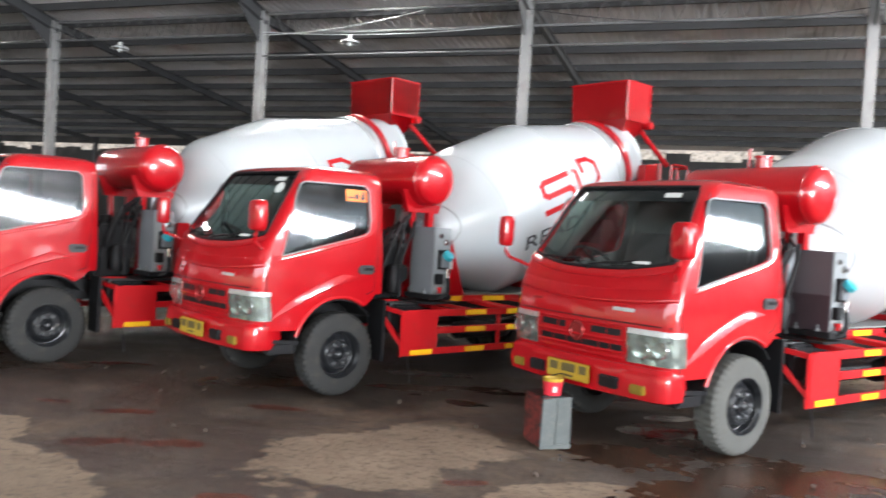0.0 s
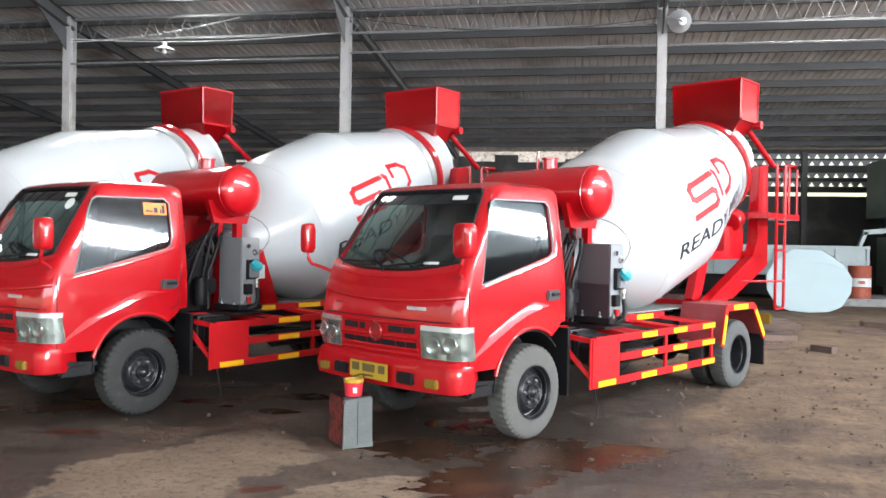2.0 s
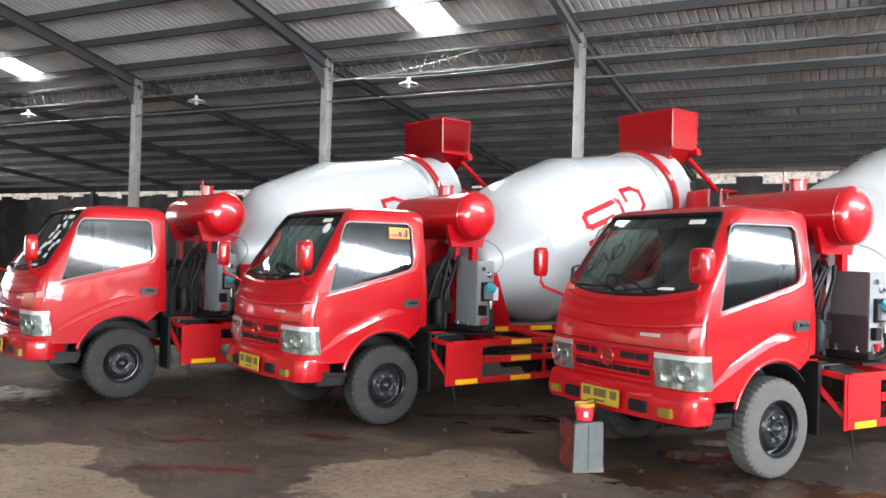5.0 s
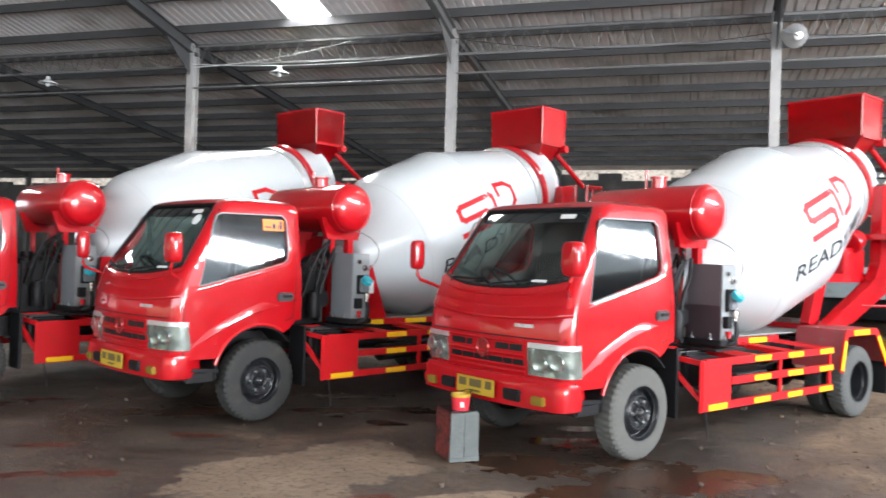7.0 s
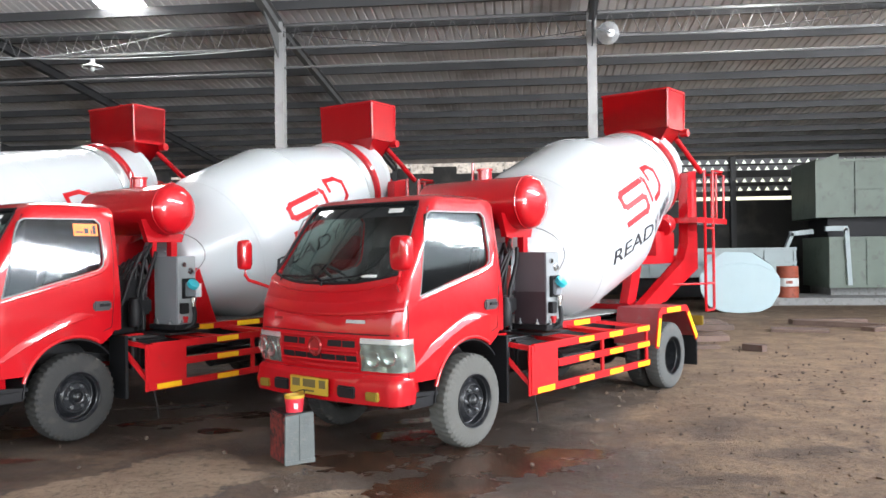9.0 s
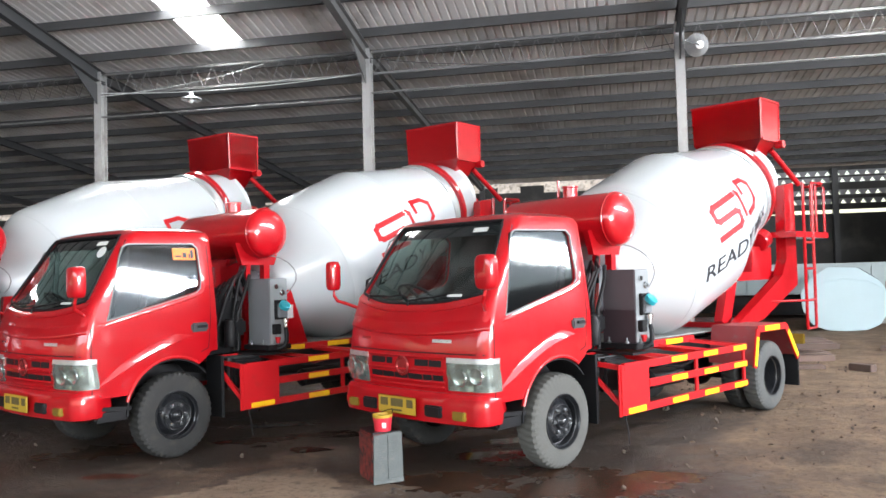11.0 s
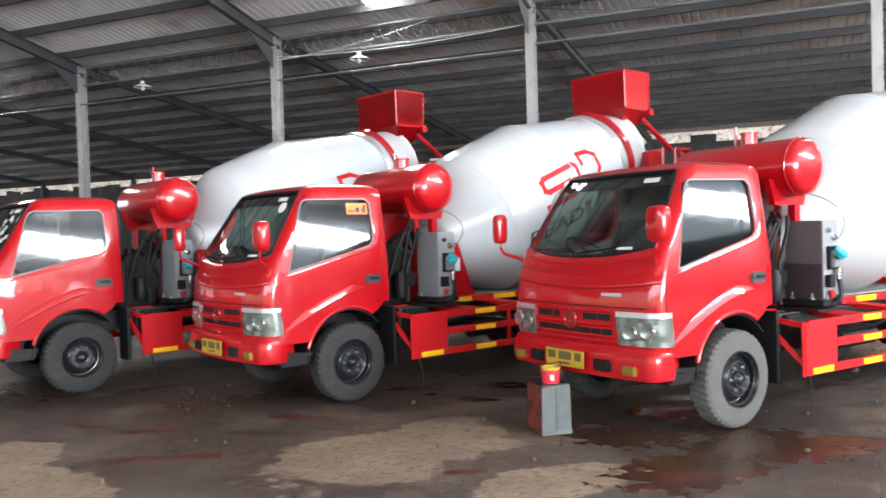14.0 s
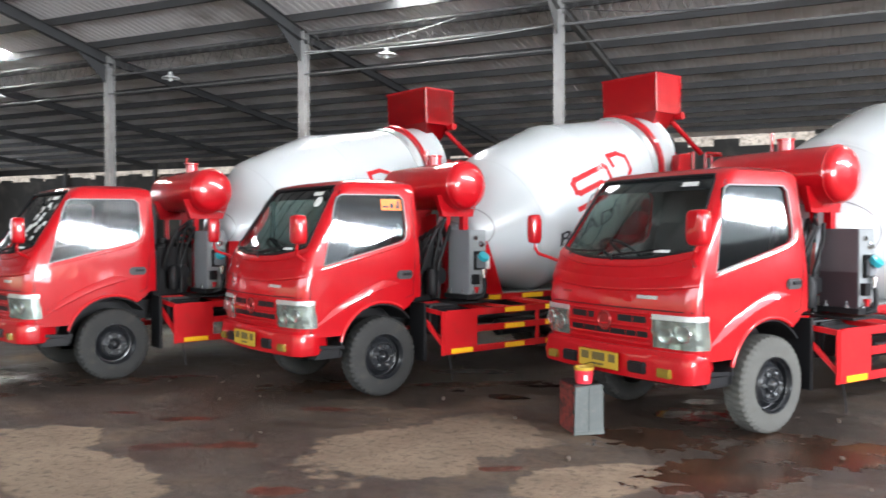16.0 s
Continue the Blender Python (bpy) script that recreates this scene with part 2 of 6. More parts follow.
def ground_material():
    """Packed brown earth, damp and darker in broad patches, with a shine where it is wet."""
    m = bpy.data.materials.new("packed_wet_earth")
    m.use_nodes = True
    n, l = m.node_tree.nodes, m.node_tree.links
    b = n["Principled BSDF"]
    co = n.new("ShaderNodeTexCoord")

    def noise_node(s, d, dist=0.0, rough=0.5):
        t = n.new("ShaderNodeTexNoise")
        t.inputs["Roughness"].default_value = rough
        t.inputs["Scale"].default_value, t.inputs["Detail"].default_value, t.inputs["Distortion"].default_value = s, d, dist
        l.new(co.outputs["Object"], t.inputs["Vector"])
        return t

    def remap(src, a, bb, lo, hi):
        r = n.new("ShaderNodeMapRange")
        for i, v in enumerate((a, bb, lo, hi)):
            r.inputs[i + 1].default_value = v
        l.new(src, r.inputs[0])
        return r.outputs[0]

    def blend(f, a, c):
        x = n.new("ShaderNodeMix")
        x.data_type = "RGBA"
        l.new(f, x.inputs[0])
        for i, v in ((6, a), (7, c)):
            if isinstance(v, tuple):
                x.inputs[i].default_value = (*v, 1)
            else:
                l.new(v, x.inputs[i])
        return x.outputs[2]

    # The yard is damp round the lorries and dry towards the open end.
    sep = n.new("ShaderNodeSeparateXYZ")
    l.new(co.outputs["Object"], sep.inputs[0])
    east = remap(sep.outputs[0], 0.2, 2.6, 0.0, 0.34)
    patch = noise_node(0.55, 6, 0.6)
    add = n.new("ShaderNodeMath")
    add.operation = "ADD"
    l.new(patch.outputs["Fac"], add.inputs[0])
    l.new(east, add.inputs[1])
    dry = remap(add.outputs[0], 0.5, 0.66, 0, 1)
    grain, mid, clod = noise_node(45, 8), noise_node(1.9, 13, 0.3, 0.68), noise_node(4.3, 14, 0.5, 0.76)
    damp = blend(remap(mid.outputs["Fac"], 0.35, 0.65, 0, 1), (0.045, 0.03, 0.021), (0.09, 0.062, 0.043))
    dusty = blend(remap(mid.outputs["Fac"], 0.35, 0.65, 0, 1), (0.125, 0.078, 0.045), (0.26, 0.172, 0.104))
    base = blend(dry, damp, dusty)
    base = blend(remap(clod.outputs["Fac"], 0.5, 0.63, 0, 0.5), base, (0.05, 0.033, 0.023))
    base = blend(remap(clod.outputs["Fac"], 0.46, 0.3, 0, 0.35), base, (0.2, 0.142, 0.098))
    spk = noise_node(26, 10, 0.0, 0.6)
    base = blend(remap(spk.outputs["Fac"], 0.56, 0.74, 0, 0.4), base, (0.05, 0.036, 0.028))
    base = blend(remap(grain.outputs["Fac"], 0.58, 0.7, 0, 0.35), base, (0.24, 0.175, 0.12))
    # Patches of their own shape: dry sand, red mud, and standing water.
    edge, edge2 = noise_node(1.6, 6, 0.4), noise_node(7, 6, 0.3)

    def patches(rows, soft=0.12, fray=0.75):
        total = None
        for x, y, rx, ry, turn in rows:
            mp, ln = n.new("ShaderNodeMapping"), n.new("ShaderNodeVectorMath")
            mp.vector_type = "TEXTURE"
            mp.inputs["Location"].default_value = (x, y, 0)
            mp.inputs["Rotation"].default_value = (0, 0, radians(turn))
            mp.inputs["Scale"].default_value = (rx, ry, 100.0)
            ln.operation = "LENGTH"
            l.new(co.outputs["Object"], mp.inputs["Vector"])
            l.new(mp.outputs[0], ln.inputs[0])
            if total is None:
                total = ln.outputs["Value"]
            else:
                mn = n.new("ShaderNodeMath")
                mn.operation = "MINIMUM"
                l.new(total, mn.inputs[0])
                l.new(ln.outputs["Value"], mn.inputs[1])
                total = mn.outputs[0]
        for src, k in ((edge, 1.5), (edge2, fray)):
            w = n.new("ShaderNodeMath")
            w.operation = "MULTIPLY_ADD"
            w.inputs[1].default_value = k
            l.new(src.outputs["Fac"], w.inputs[0])
            l.new(total, w.inputs[2])
            total = w.outputs[0]
        mean = 1.0 + 0.5 * (1.5 + fray)
        return remap(total, mean - soft, mean + soft, 1, 0)

    sand = patches([(-2.35, 4.75, 0.62, 0.95, -18), (-2.1, 5.3, 0.5, 0.38, 0), (-4.95, 3.65, 0.6, 0.42, -30), (-3.9, 3.1, 0.75, 0.4, -20), (-1.05, 4.5, 0.3, 0.6, -35), (-5.9, 3.2, 0.5, 0.5, 0), (-6.4, 3.75, 0.36, 0.26, 0)], 0.045, 0.55)
    stain = patches([(1.95, 7.1, 0.5, 0.22, 55), (2.5, 6.3, 0.5, 0.14, 20), (1.2, 8.2, 0.7, 0.2, 60), (1.5, 5.4, 0.5, 0.12, 15)], 0.4, 2.2)
    mud = patches([(-3.57, 4.15, 0.24, 0.10, 38), (-4.44, 4.66, 0.26, 0.08, 30), (-4.0, 3.93, 0.22, 0.09, 38), (-2.62, 3.5, 0.16, 0.08, 30), (-1.6, 4.5, 0.14, 0.07, 30), (-5.1, 4.6, 0.16, 0.06, 20), (-3.63, 5.45, 0.26, 0.08, 20), (0.55, 5.98, 0.34, 0.17, 10), (-0.3, 4.65, 0.3, 0.16, 30)], 0.09, 1.6)
    water = patches([(0.15, 5.75, 0.55, 0.36, 20), (0.62, 6.05, 0.3, 0.16, 0), (-0.25, 5.0, 0.36, 0.5, -40), (-0.05, 6.1, 0.45, 0.16, 0), (-0.72, 6.6, 0.3, 0.26, 50), (-0.5, 6.35, 0.2, 0.15, 20), (-3.15, 6.9, 0.42, 0.14, 30), (-2.42, 6.6, 0.2, 0.1, 20), (-3.3, 7.7, 0.45, 0.13, 25), (-2.6, 7.3, 0.3, 0.1, 25),
                     (-7.7, 5.0, 0.8, 0.5, 30), (-8.8, 4.6, 0.7, 0.4, 30), (-7.0, 4.4, 0.4, 0.18, 30), (-6.3, 5.6, 0.4, 0.2, 30), (-1.5, 7.6, 0.5, 0.2, 40), (-4.3, 6.3, 0.5, 0.25, 30), (-0.9, 5.7, 0.45, 0.3, 20)], 0.1, 2.6)
    # Wet soil round the trucks, darkened further to paint the shade beneath them.
    wet_and_shade = patches([(-0.6, 6.6, 1.3, 1.2, -30), (0.2, 5.6, 1.0, 0.8, 20), (-3.7, 6.7, 1.2, 1.1, -25), (-7.0, 5.6, 1.6, 1.0, 10), (-2.2, 7.4, 1.2, 0.6, 20), (-0.1, 8.6, 0.9, 1.5, -30), (-3.2, 8.8, 1.0, 1.5, -25)], 0.3)
    base = blend(remap(stain, 0.0, 1.0, 0.0, 0.75), base, (0.062, 0.041, 0.028))
    base = blend(sand, base, blend(remap(mid.outputs["Fac"], 0.35, 0.65, 0, 1), (0.24, 0.168, 0.11), (0.34, 0.245, 0.163)))
    base = blend(wet_and_shade, base, blend(remap(mid.outputs["Fac"], 0.35, 0.65, 0, 1), (0.022, 0.014, 0.009), (0.048, 0.031, 0.021)))
    grit = noise_node(15, 12, 0.2, 0.8)
    base = blend(remap(grit.outputs["Fac"], 0.50, 0.63, 0, 0.7), base, (0.04, 0.027, 0.019))
    base = blend(remap(grit.outputs["Fac"], 0.46, 0.34, 0, 0.35), base, (0.24, 0.175, 0.12))
    base = blend(mud, base, blend(remap(mid.outputs["Fac"], 0.4, 0.6, 0, 1), (0.055, 0.024, 0.015), (0.15, 0.042, 0.024)))
    base = blend(water, base, blend(remap(mid.outputs["Fac"], 0.4, 0.6, 0, 1), (0.032, 0.019, 0.013), (0.085, 0.038, 0.02)))
    l.new(base, b.inputs["Base Color"])
    rough = remap(add.outputs[0], 0.36, 0.62, 0.3, 0.92)

    def level(fac, a, value):
        x = n.new("ShaderNodeMix")
        x.data_type = "FLOAT"
        l.new(fac, x.inputs[0])
        l.new(a, x.inputs[2])
        x.inputs[3].default_value = value
        return x.outputs[0]

    rough = level(water, level(mud, level(wet_and_shade, level(sand, rough, 0.9), 0.36), 0.28), 0.085)
    l.new(rough, b.inputs["Roughness"])
    bp = n.new("ShaderNodeBump")
    bp.inputs["Strength"].default_value, bp.inputs["Distance"].default_value = 0.35, 0.035
    hgt = n.new("ShaderNodeMath")
    hgt.operation = "ADD"
    l.new(grain.outputs["Fac"], hgt.inputs[0])
    l.new(spk.outputs["Fac"], hgt.inputs[1])
    lumps = n.new("ShaderNodeMath")
    lumps.operation, lumps.inputs[1].default_value = "MULTIPLY_ADD", 4.0
    l.new(clod.outputs["Fac"], lumps.inputs[0])
    l.new(hgt.outputs[0], lumps.inputs[2])
    l.new(lumps.outputs[0], bp.inputs["Height"])
    l.new(remap(water, 0.0, 1.0, 0.75, 0.16), bp.inputs["Strength"])
    l.new(bp.outputs[0], b.inputs["Normal"])
    return m


EARTH = ground_material()


# ---------- mesh helpers ----------
def mesh_of(bm, name):
    me = bpy.data.meshes.new(name)
    bmesh.ops.recalc_face_normals(bm, faces=bm.faces)
    bm.to_mesh(me)
    bm.free()
    return me


def part(name, bm, mat, parent=None, label="", smooth=35):
    me = mesh_of(bm, name)
    me.materials.append(mat)
    if smooth:
        me.polygons.foreach_set("use_smooth", [True] * len(me.polygons))
        me.set_sharp_from_angle(angle=radians(smooth))
    ob = new(name, me)
    if parent:
        ob.parent = parent
    if label:
        ob["label"] = label
    return ob


def thing(name, label, category, group="", at=None):
    e = new(name)
    e.empty_display_size = 0.2
    tagged(e, label, category, group)
    if at is not None:
        e.matrix_world = at
    return e


def box(x0, x1, y0, y1, z0, z1, bevel=0.0, bm=None):
    bm = bm or bmesh.new()
    got = bmesh.ops.create_cube(bm, size=1, matrix=Matrix.LocRotScale(((x0 + x1) / 2, (y0 + y1) / 2, (z0 + z1) / 2), None, (x1 - x0, y1 - y0, z1 - z0)))
    if bevel:
        edges = {e for v in got["verts"] for e in v.link_edges}
        bmesh.ops.bevel(bm, geom=list(edges), offset=bevel, segments=2, affect="EDGES")
    return bm


def bar(a, b, w, h, bm=None, up=(0, 0, 1)):
    """A square bar from a to b."""
    bm = bm or bmesh.new()
    a, b = Vector(a), Vector(b)
    d = b - a
    y = Vector(up).cross(d)
    if y.length < 1e-6:
        y = Vector((0, 1, 0))
    y.normalize()
    z = d.normalized().cross(y)
    vs = [bm.verts.new(p + y * sy * w / 2 + z * sz * h / 2) for p in (a, b) for sy, sz in ((-1, -1), (1, -1), (1, 1), (-1, 1))]
    for f in ((0, 1, 2, 3), (7, 6, 5, 4), (0, 4, 5, 1), (1, 5, 6, 2), (2, 6, 7, 3), (3, 7, 4, 0)):
        bm.faces.new([vs[i] for i in f])
    return bm


def tube(points, r, sides=8, bm=None):
    bm = bm or bmesh.new()
    pts = [Vector(p) for p in points]
    rings = []
    ref = Vector((0, 0, 1))
    for i, p in enumerate(pts):
        d = (pts[min(i + 1, len(pts) - 1)] - pts[max(i - 1, 0)]).normalized()
        if abs(d.dot(ref)) > 0.95:
            ref = Vector((1, 0, 0)) if abs(d.x) < 0.9 else Vector((0, 1, 0))
        u = d.cross(ref).normalized()
        v = d.cross(u)
        rings.append([bm.verts.new(p + (u * math.cos(a) + v * math.sin(a)) * r) for a in [2 * math.pi * k / sides for k in range(sides)]])
    for a, b in zip(rings, rings[1:]):
        for k in range(sides):
            bm.faces.new((a[k], a[(k + 1) % sides], b[(k + 1) % sides], b[k]))
    bm.faces.new(rings[0])
    bm.faces.new(rings[-1][::-1])
    return bm


def revolve(profile, frame_matrix=None, sides=48, bm=None):
    """Turns rows of (along, radius) round the z axis of frame_matrix."""
    bm = bm or bmesh.new()
    m = frame_matrix or Matrix()
    rings = []
    for s, r in profile:
        if r < 1e-5:
            rings.append([bm.verts.new(m @ Vector((0, 0, s)))])
        else:
            rings.append([bm.verts.new(m @ Vector((r * math.cos(2 * math.pi * k / sides), r * math.sin(2 * math.pi * k / sides), s))) for k in range(sides)])
    for a, b in zip(rings, rings[1:]):
        for k in range(sides):
            k2 = (k + 1) % sides
            q = [a[k], a[k2], b[k2], b[k]] if len(a) > 1 and len(b) > 1 else ([a[0], b[k2], b[k]] if len(b) > 1 else [a[k], a[k2], b[0]])
            bm.faces.new(q)
    return bm


def slab(outline, lo, hi, axis="y", bm=None, bevel=0.0):
    """A flat outline pushed from lo to hi along an axis. Outlines across y are rows of (x, z), across x (y, z), across z (x, y)."""
    bm = bm or bmesh.new()
    put = {"y": lambda p, t: (p[0], t, p[1]), "x": lambda p, t: (t, p[0], p[1]), "z": lambda p, t: (p[0], p[1], t)}[axis]
    a = [bm.verts.new(put(p, lo)) for p in outline]
    b = [bm.verts.new(put(p, hi)) for p in outline]
    n = len(outline)
    fs = [bm.faces.new(a), bm.faces.new(b[::-1])] + [bm.faces.new((a[i], b[i], b[(i + 1) % n], a[(i + 1) % n])) for i in range(n)]
    if bevel:
        bmesh.ops.bevel(bm, geom=list({e for f in fs for e in f.edges}), offset=bevel, segments=2, affect="EDGES")
    return bm


def letters(text, size, depth=0.002, shear=0.0):
    """The built-in font as a mesh, lying in x and y, centred."""
    cu = bpy.data.curves.new("lettering", "FONT")
    cu.body, cu.size, cu.extrude, cu.shear = text, size, depth, shear
    cu.offset = 0.006 * size
    cu.align_x, cu.align_y, cu.resolution_u = "CENTER", "CENTER", 3
    ob = bpy.data.objects.new("lettering", cu)
    me = bpy.data.meshes.new_from_object(ob)
    bm = bmesh.new()
    bm.from_mesh(me)
    bpy.data.objects.remove(ob)
    bpy.data.curves.remove(cu)
    bpy.data.meshes.remove(me)
    return bm


def carve(bm, cutters):
    """bm less each of the cutters, as a new bmesh."""
    base = bpy.data.objects.new("carving", mesh_of(bm, "carving"))
    scene.collection.objects.link(base)
    tools = []
    for c in cutters:
        t = bpy.data.objects.new("cutter", mesh_of(c, "cutter"))
        scene.collection.objects.link(t)
        tools.append(t)
        mod = base.modifiers.new("cut", "BOOLEAN")
        mod.operation, mod.object, mod.solver = "DIFFERENCE", t, "EXACT"
    bpy.context.view_layer.update()
    done = bpy.data.meshes.new_from_object(base.evaluated_get(bpy.context.evaluated_depsgraph_get()))
    out = bmesh.new()
    out.from_mesh(done)
    for o in tools + [base]:
        bpy.data.objects.remove(o)
    bpy.data.meshes.remove(done)
    return out

# ---------- the shed ----------
HALL = pose(-4.7, 15, 0, 0, 0, 1.9)   # u along the post line, v into the depth
NEAR, FAR, TOP = 0.205, 0.095, 6.12   # the roof's two slopes and its height over the posts
U0, U1, V_RIDGE, V_FRONT, V_BACK = -39.0, 20.5, -12.5, -25.0, 14.0


def roof_z(v):
    if v >= 0:
        return TOP - FAR * v
    if v >= V_RIDGE:
        return TOP - NEAR * v
    return TOP - NEAR * V_RIDGE - NEAR * (V_RIDGE - v)


ground_bm = bmesh.new()
cells = [-400, -60, -30, -16, -12, -10, -8.5] + [-7.5 + 0.07 * i for i in range(193)] + [6.5, 7.5, 9, 12, 16, 22, 40, 80, 400]
rows = [-400, -60, -20, -6, -2, 0, 1.5] + [2.4 + 0.07 * i for i in range(130)] + [12, 13, 14.5, 16.5, 20, 25, 28, 34, 50, 90, 400]


def relief(x, y):
    """The yard's relief: nearly level where it is wet, rutted and crumbly where it has dried."""
    if not (-7.5 < x < 6.0 and 2.4 < y < 11.5):
        return 0.0
    fade = min(1.0, x + 7.5, 6.0 - x, y - 2.4, 11.5 - y)
    dried = min(1.0, max(0.0, (x - 0.7 - 0.25 * noise.noise((y * 1.3, 4.0, 1.0))) / 0.9))
    rough_part = noise.fractal((x * 2.1, y * 2.1, 7.0), 0.7, 2.1, 6)
    rut = noise.noise(((x * 0.83 - y * 0.55) * 3.2, (x * 0.55 + y * 0.83) * 0.5, 2.0))
    return fade * (0.0035 * rough_part + dried * (0.013 * rough_part + 0.010 * rut))


grid = [[ground_bm.verts.new((x, y, relief(x, y))) for x in cells] for y in rows]
for j in range(len(rows) - 1):
    for i in range(len(cells) - 1):
        ground_bm.faces.new((grid[j][i], grid[j][i + 1], grid[j + 1][i + 1], grid[j + 1][i]))
tagged(part("ground", ground_bm, EARTH, smooth=80), "packed brown earth yard, damp and puddled round the trucks", "ground", kind="structure")


def puddle(x, y, rx, ry, turn, seed, level):
    """A shallow pool with a frayed edge, level with the low parts of the yard."""
    bm = bmesh.new()
    rim = []
    for k in range(64):
        a = 2 * math.pi * k / 64
        f = 1 + 0.45 * noise.fractal((1.6 * math.cos(a) + seed, 1.6 * math.sin(a), seed * 3.1), 0.8, 2.2, 4)
        c, d = rx * f * math.cos(a), ry * f * math.sin(a)
        t = radians(turn)
        rim.append(bm.verts.new((x + c * math.cos(t) - d * math.sin(t), y + c * math.sin(t) + d * math.cos(t), level)))
    bm.faces.new(rim)
    tagged(part("puddle", bm, WATER, smooth=0), "shallow muddy puddle shining on the earth", "puddle", kind="structure")


for k, row in enumerate([(-0.72, 6.58, 0.34, 0.17, 20), (-0.70, 7.2, 0.26, 0.12, 30), (-0.35, 6.9, 0.22, 0.12, 40), (-3.15, 6.93, 0.36, 0.09, 32), (-3.25, 7.66, 0.26, 0.08, 25), (-2.36, 6.56, 0.15, 0.09, 20),
                         (-2.85, 6.72, 0.22, 0.06, 30), (-2.2, 7.3, 0.3, 0.08, 30), (-5.9, 6.1, 0.3, 0.08, 30)]):
    puddle(*row, k + 1.3, 0.0008 + 0.0009 * (k % 3))


def hall_part(name, bm, mat, label, category, kind="structure", parent=None, smooth=35):
    ob = part(name, bm, mat, parent, smooth=smooth)
    if not parent:
        ob.matrix_world = HALL
        tagged(ob, label, category, kind=kind)
    return ob


SKYLIGHTS = [(-15.65, -0.05), (-2.97, -0.15), (9.0, -0.05)]
SKY_W, SKY_L = 0.95, 4.6


def roof_sheet(name, va, vb):
    """One slope of ribbed sheeting, with openings left for the skylights."""
    bm = bmesh.new()
    us = []
    u = U0
    while u < U1:
        us += [(u, 0.0), (u + 0.12, 0.0), (u + 0.135, 0.022), (u + 0.165, 0.022)]
        u += 0.18
    vs = sorted({va, vb, *[v0 - d for _, v0 in SKYLIGHTS for d in (0, SKY_L) if va < v0 - d < vb]})
    grid = [[bm.verts.new((u, v, roof_z(v) + h + 0.16)) for u, h in us] for v in vs]
    for j in range(len(vs) - 1):
        vm = (vs[j] + vs[j + 1]) / 2
        for i in range(len(us) - 1):
            um = (us[i][0] + us[i + 1][0]) / 2
            if any(abs(um - su) < SKY_W / 2 and v0 - SKY_L < vm < v0 for su, v0 in SKYLIGHTS):
                continue
            bm.faces.new((grid[j][i], grid[j][i + 1], grid[j + 1][i + 1], grid[j + 1][i]))
    return hall_part(name, bm, SHEET, "weathered grey ribbed roof sheeting seen from below", "ceiling", smooth=0)


roof_sheet("ceiling", V_RIDGE, 0.0)
roof_sheet("ceiling_back", 0.0, V_BACK + 0.6)
roof_sheet("ceiling_front", V_FRONT, V_RIDGE)

for v in [-0.44 - 1.3 * k for k in range(19)] + [0.56 + 1.37 * k for k in range(10)]:
    z = roof_z(v)
    hall_part("purlin", box(U0, U1, v - 0.035, v + 0.035, z - 0.02, z + 0.15), DARK_STEEL, "dark steel purlin under the roof sheeting", "roof beam", smooth=0)

RAFTER = material("dull_grey_rafter", (0.13, 0.13, 0.125), 0.6, 0.0, 0.2, 1.2, 40, 0.02)
POSTS = [-18.0 - 12, -18.0 - 6, -18, -12, -6, 0, 6, 12, 18]


def i_beam(a, b, depth, width, bm=None):
    bm = bm or bmesh.new()
    up = Vector((0, 0, 1))
    a, b = Vector(a), Vector(b)
    for off, h, w in ((depth / 2 - 0.008, 0.016, width), (-depth / 2 + 0.008, 0.016, width), (0, depth - 0.04, 0.014)):
        bar(a + up * off, b + up * off, w, h, bm)
    return bm


for u in POSTS:
    bm = bmesh.new()
    for s in (-1, 1):
        box(u - 0.085, u + 0.085, s * 0.1 - 0.008, s * 0.1 + 0.008, 0, TOP - 0.05, bm=bm)
    box(u - 0.008, u + 0.008, -0.092, 0.092, 0, TOP - 0.05, bm=bm)
    box(u - 0.16, u + 0.16, -0.2, 0.2, 0, 0.03, bm=bm)
    post = hall_part("post", bm, STEEL_POST, "grey painted steel post carrying the roof", "post", kind="", smooth=0)
    post["group"] = "roof posts"
    rb = bmesh.new()
    i_beam((u, V_RIDGE, roof_z(V_RIDGE) - 0.17), (u, 0.1, roof_z(0) - 0.17), 0.26, 0.14, rb)
    if u < 3:
        i_beam((u, -0.1, roof_z(0) - 0.13), (u, V_BACK, roof_z(V_BACK) - 0.13), 0.2, 0.12, rb)
    i_beam((u, V_RIDGE, roof_z(V_RIDGE) - 0.17), (u, V_FRONT, roof_z(V_FRONT) - 0.17), 0.26, 0.14, rb)
    slab([(-1.0, roof_z(-1.0) - 0.29), (-0.12, roof_z(0) - 0.3), (-0.12, roof_z(0) - 0.75)], u - 0.01, u + 0.01, "x", rb)
    hall_part("rafter", rb, RAFTER if abs(u) < 1 else DARK_STEEL, "steel rafter under the roof", "roof beam", smooth=0)
    bp = bmesh.new()
    box(u - 0.09, u + 0.09, V_BACK - 0.2, V_BACK - 0.02, 0, roof_z(V_BACK), bm=bp)
    box(u - 0.12, u + 0.12, V_FRONT - 0.1, V_FRONT + 0.12, 0, roof_z(V_FRONT), bm=bp)
    hall_part("edge_posts", bp, DARK_STEEL, "steel posts at the roof's edges", "post", smooth=0)

GIRDER = material("dull_galvanised_steel", (0.15, 0.15, 0.147), 0.6, 0.0, 0.2, 1.2, 40, 0.02)
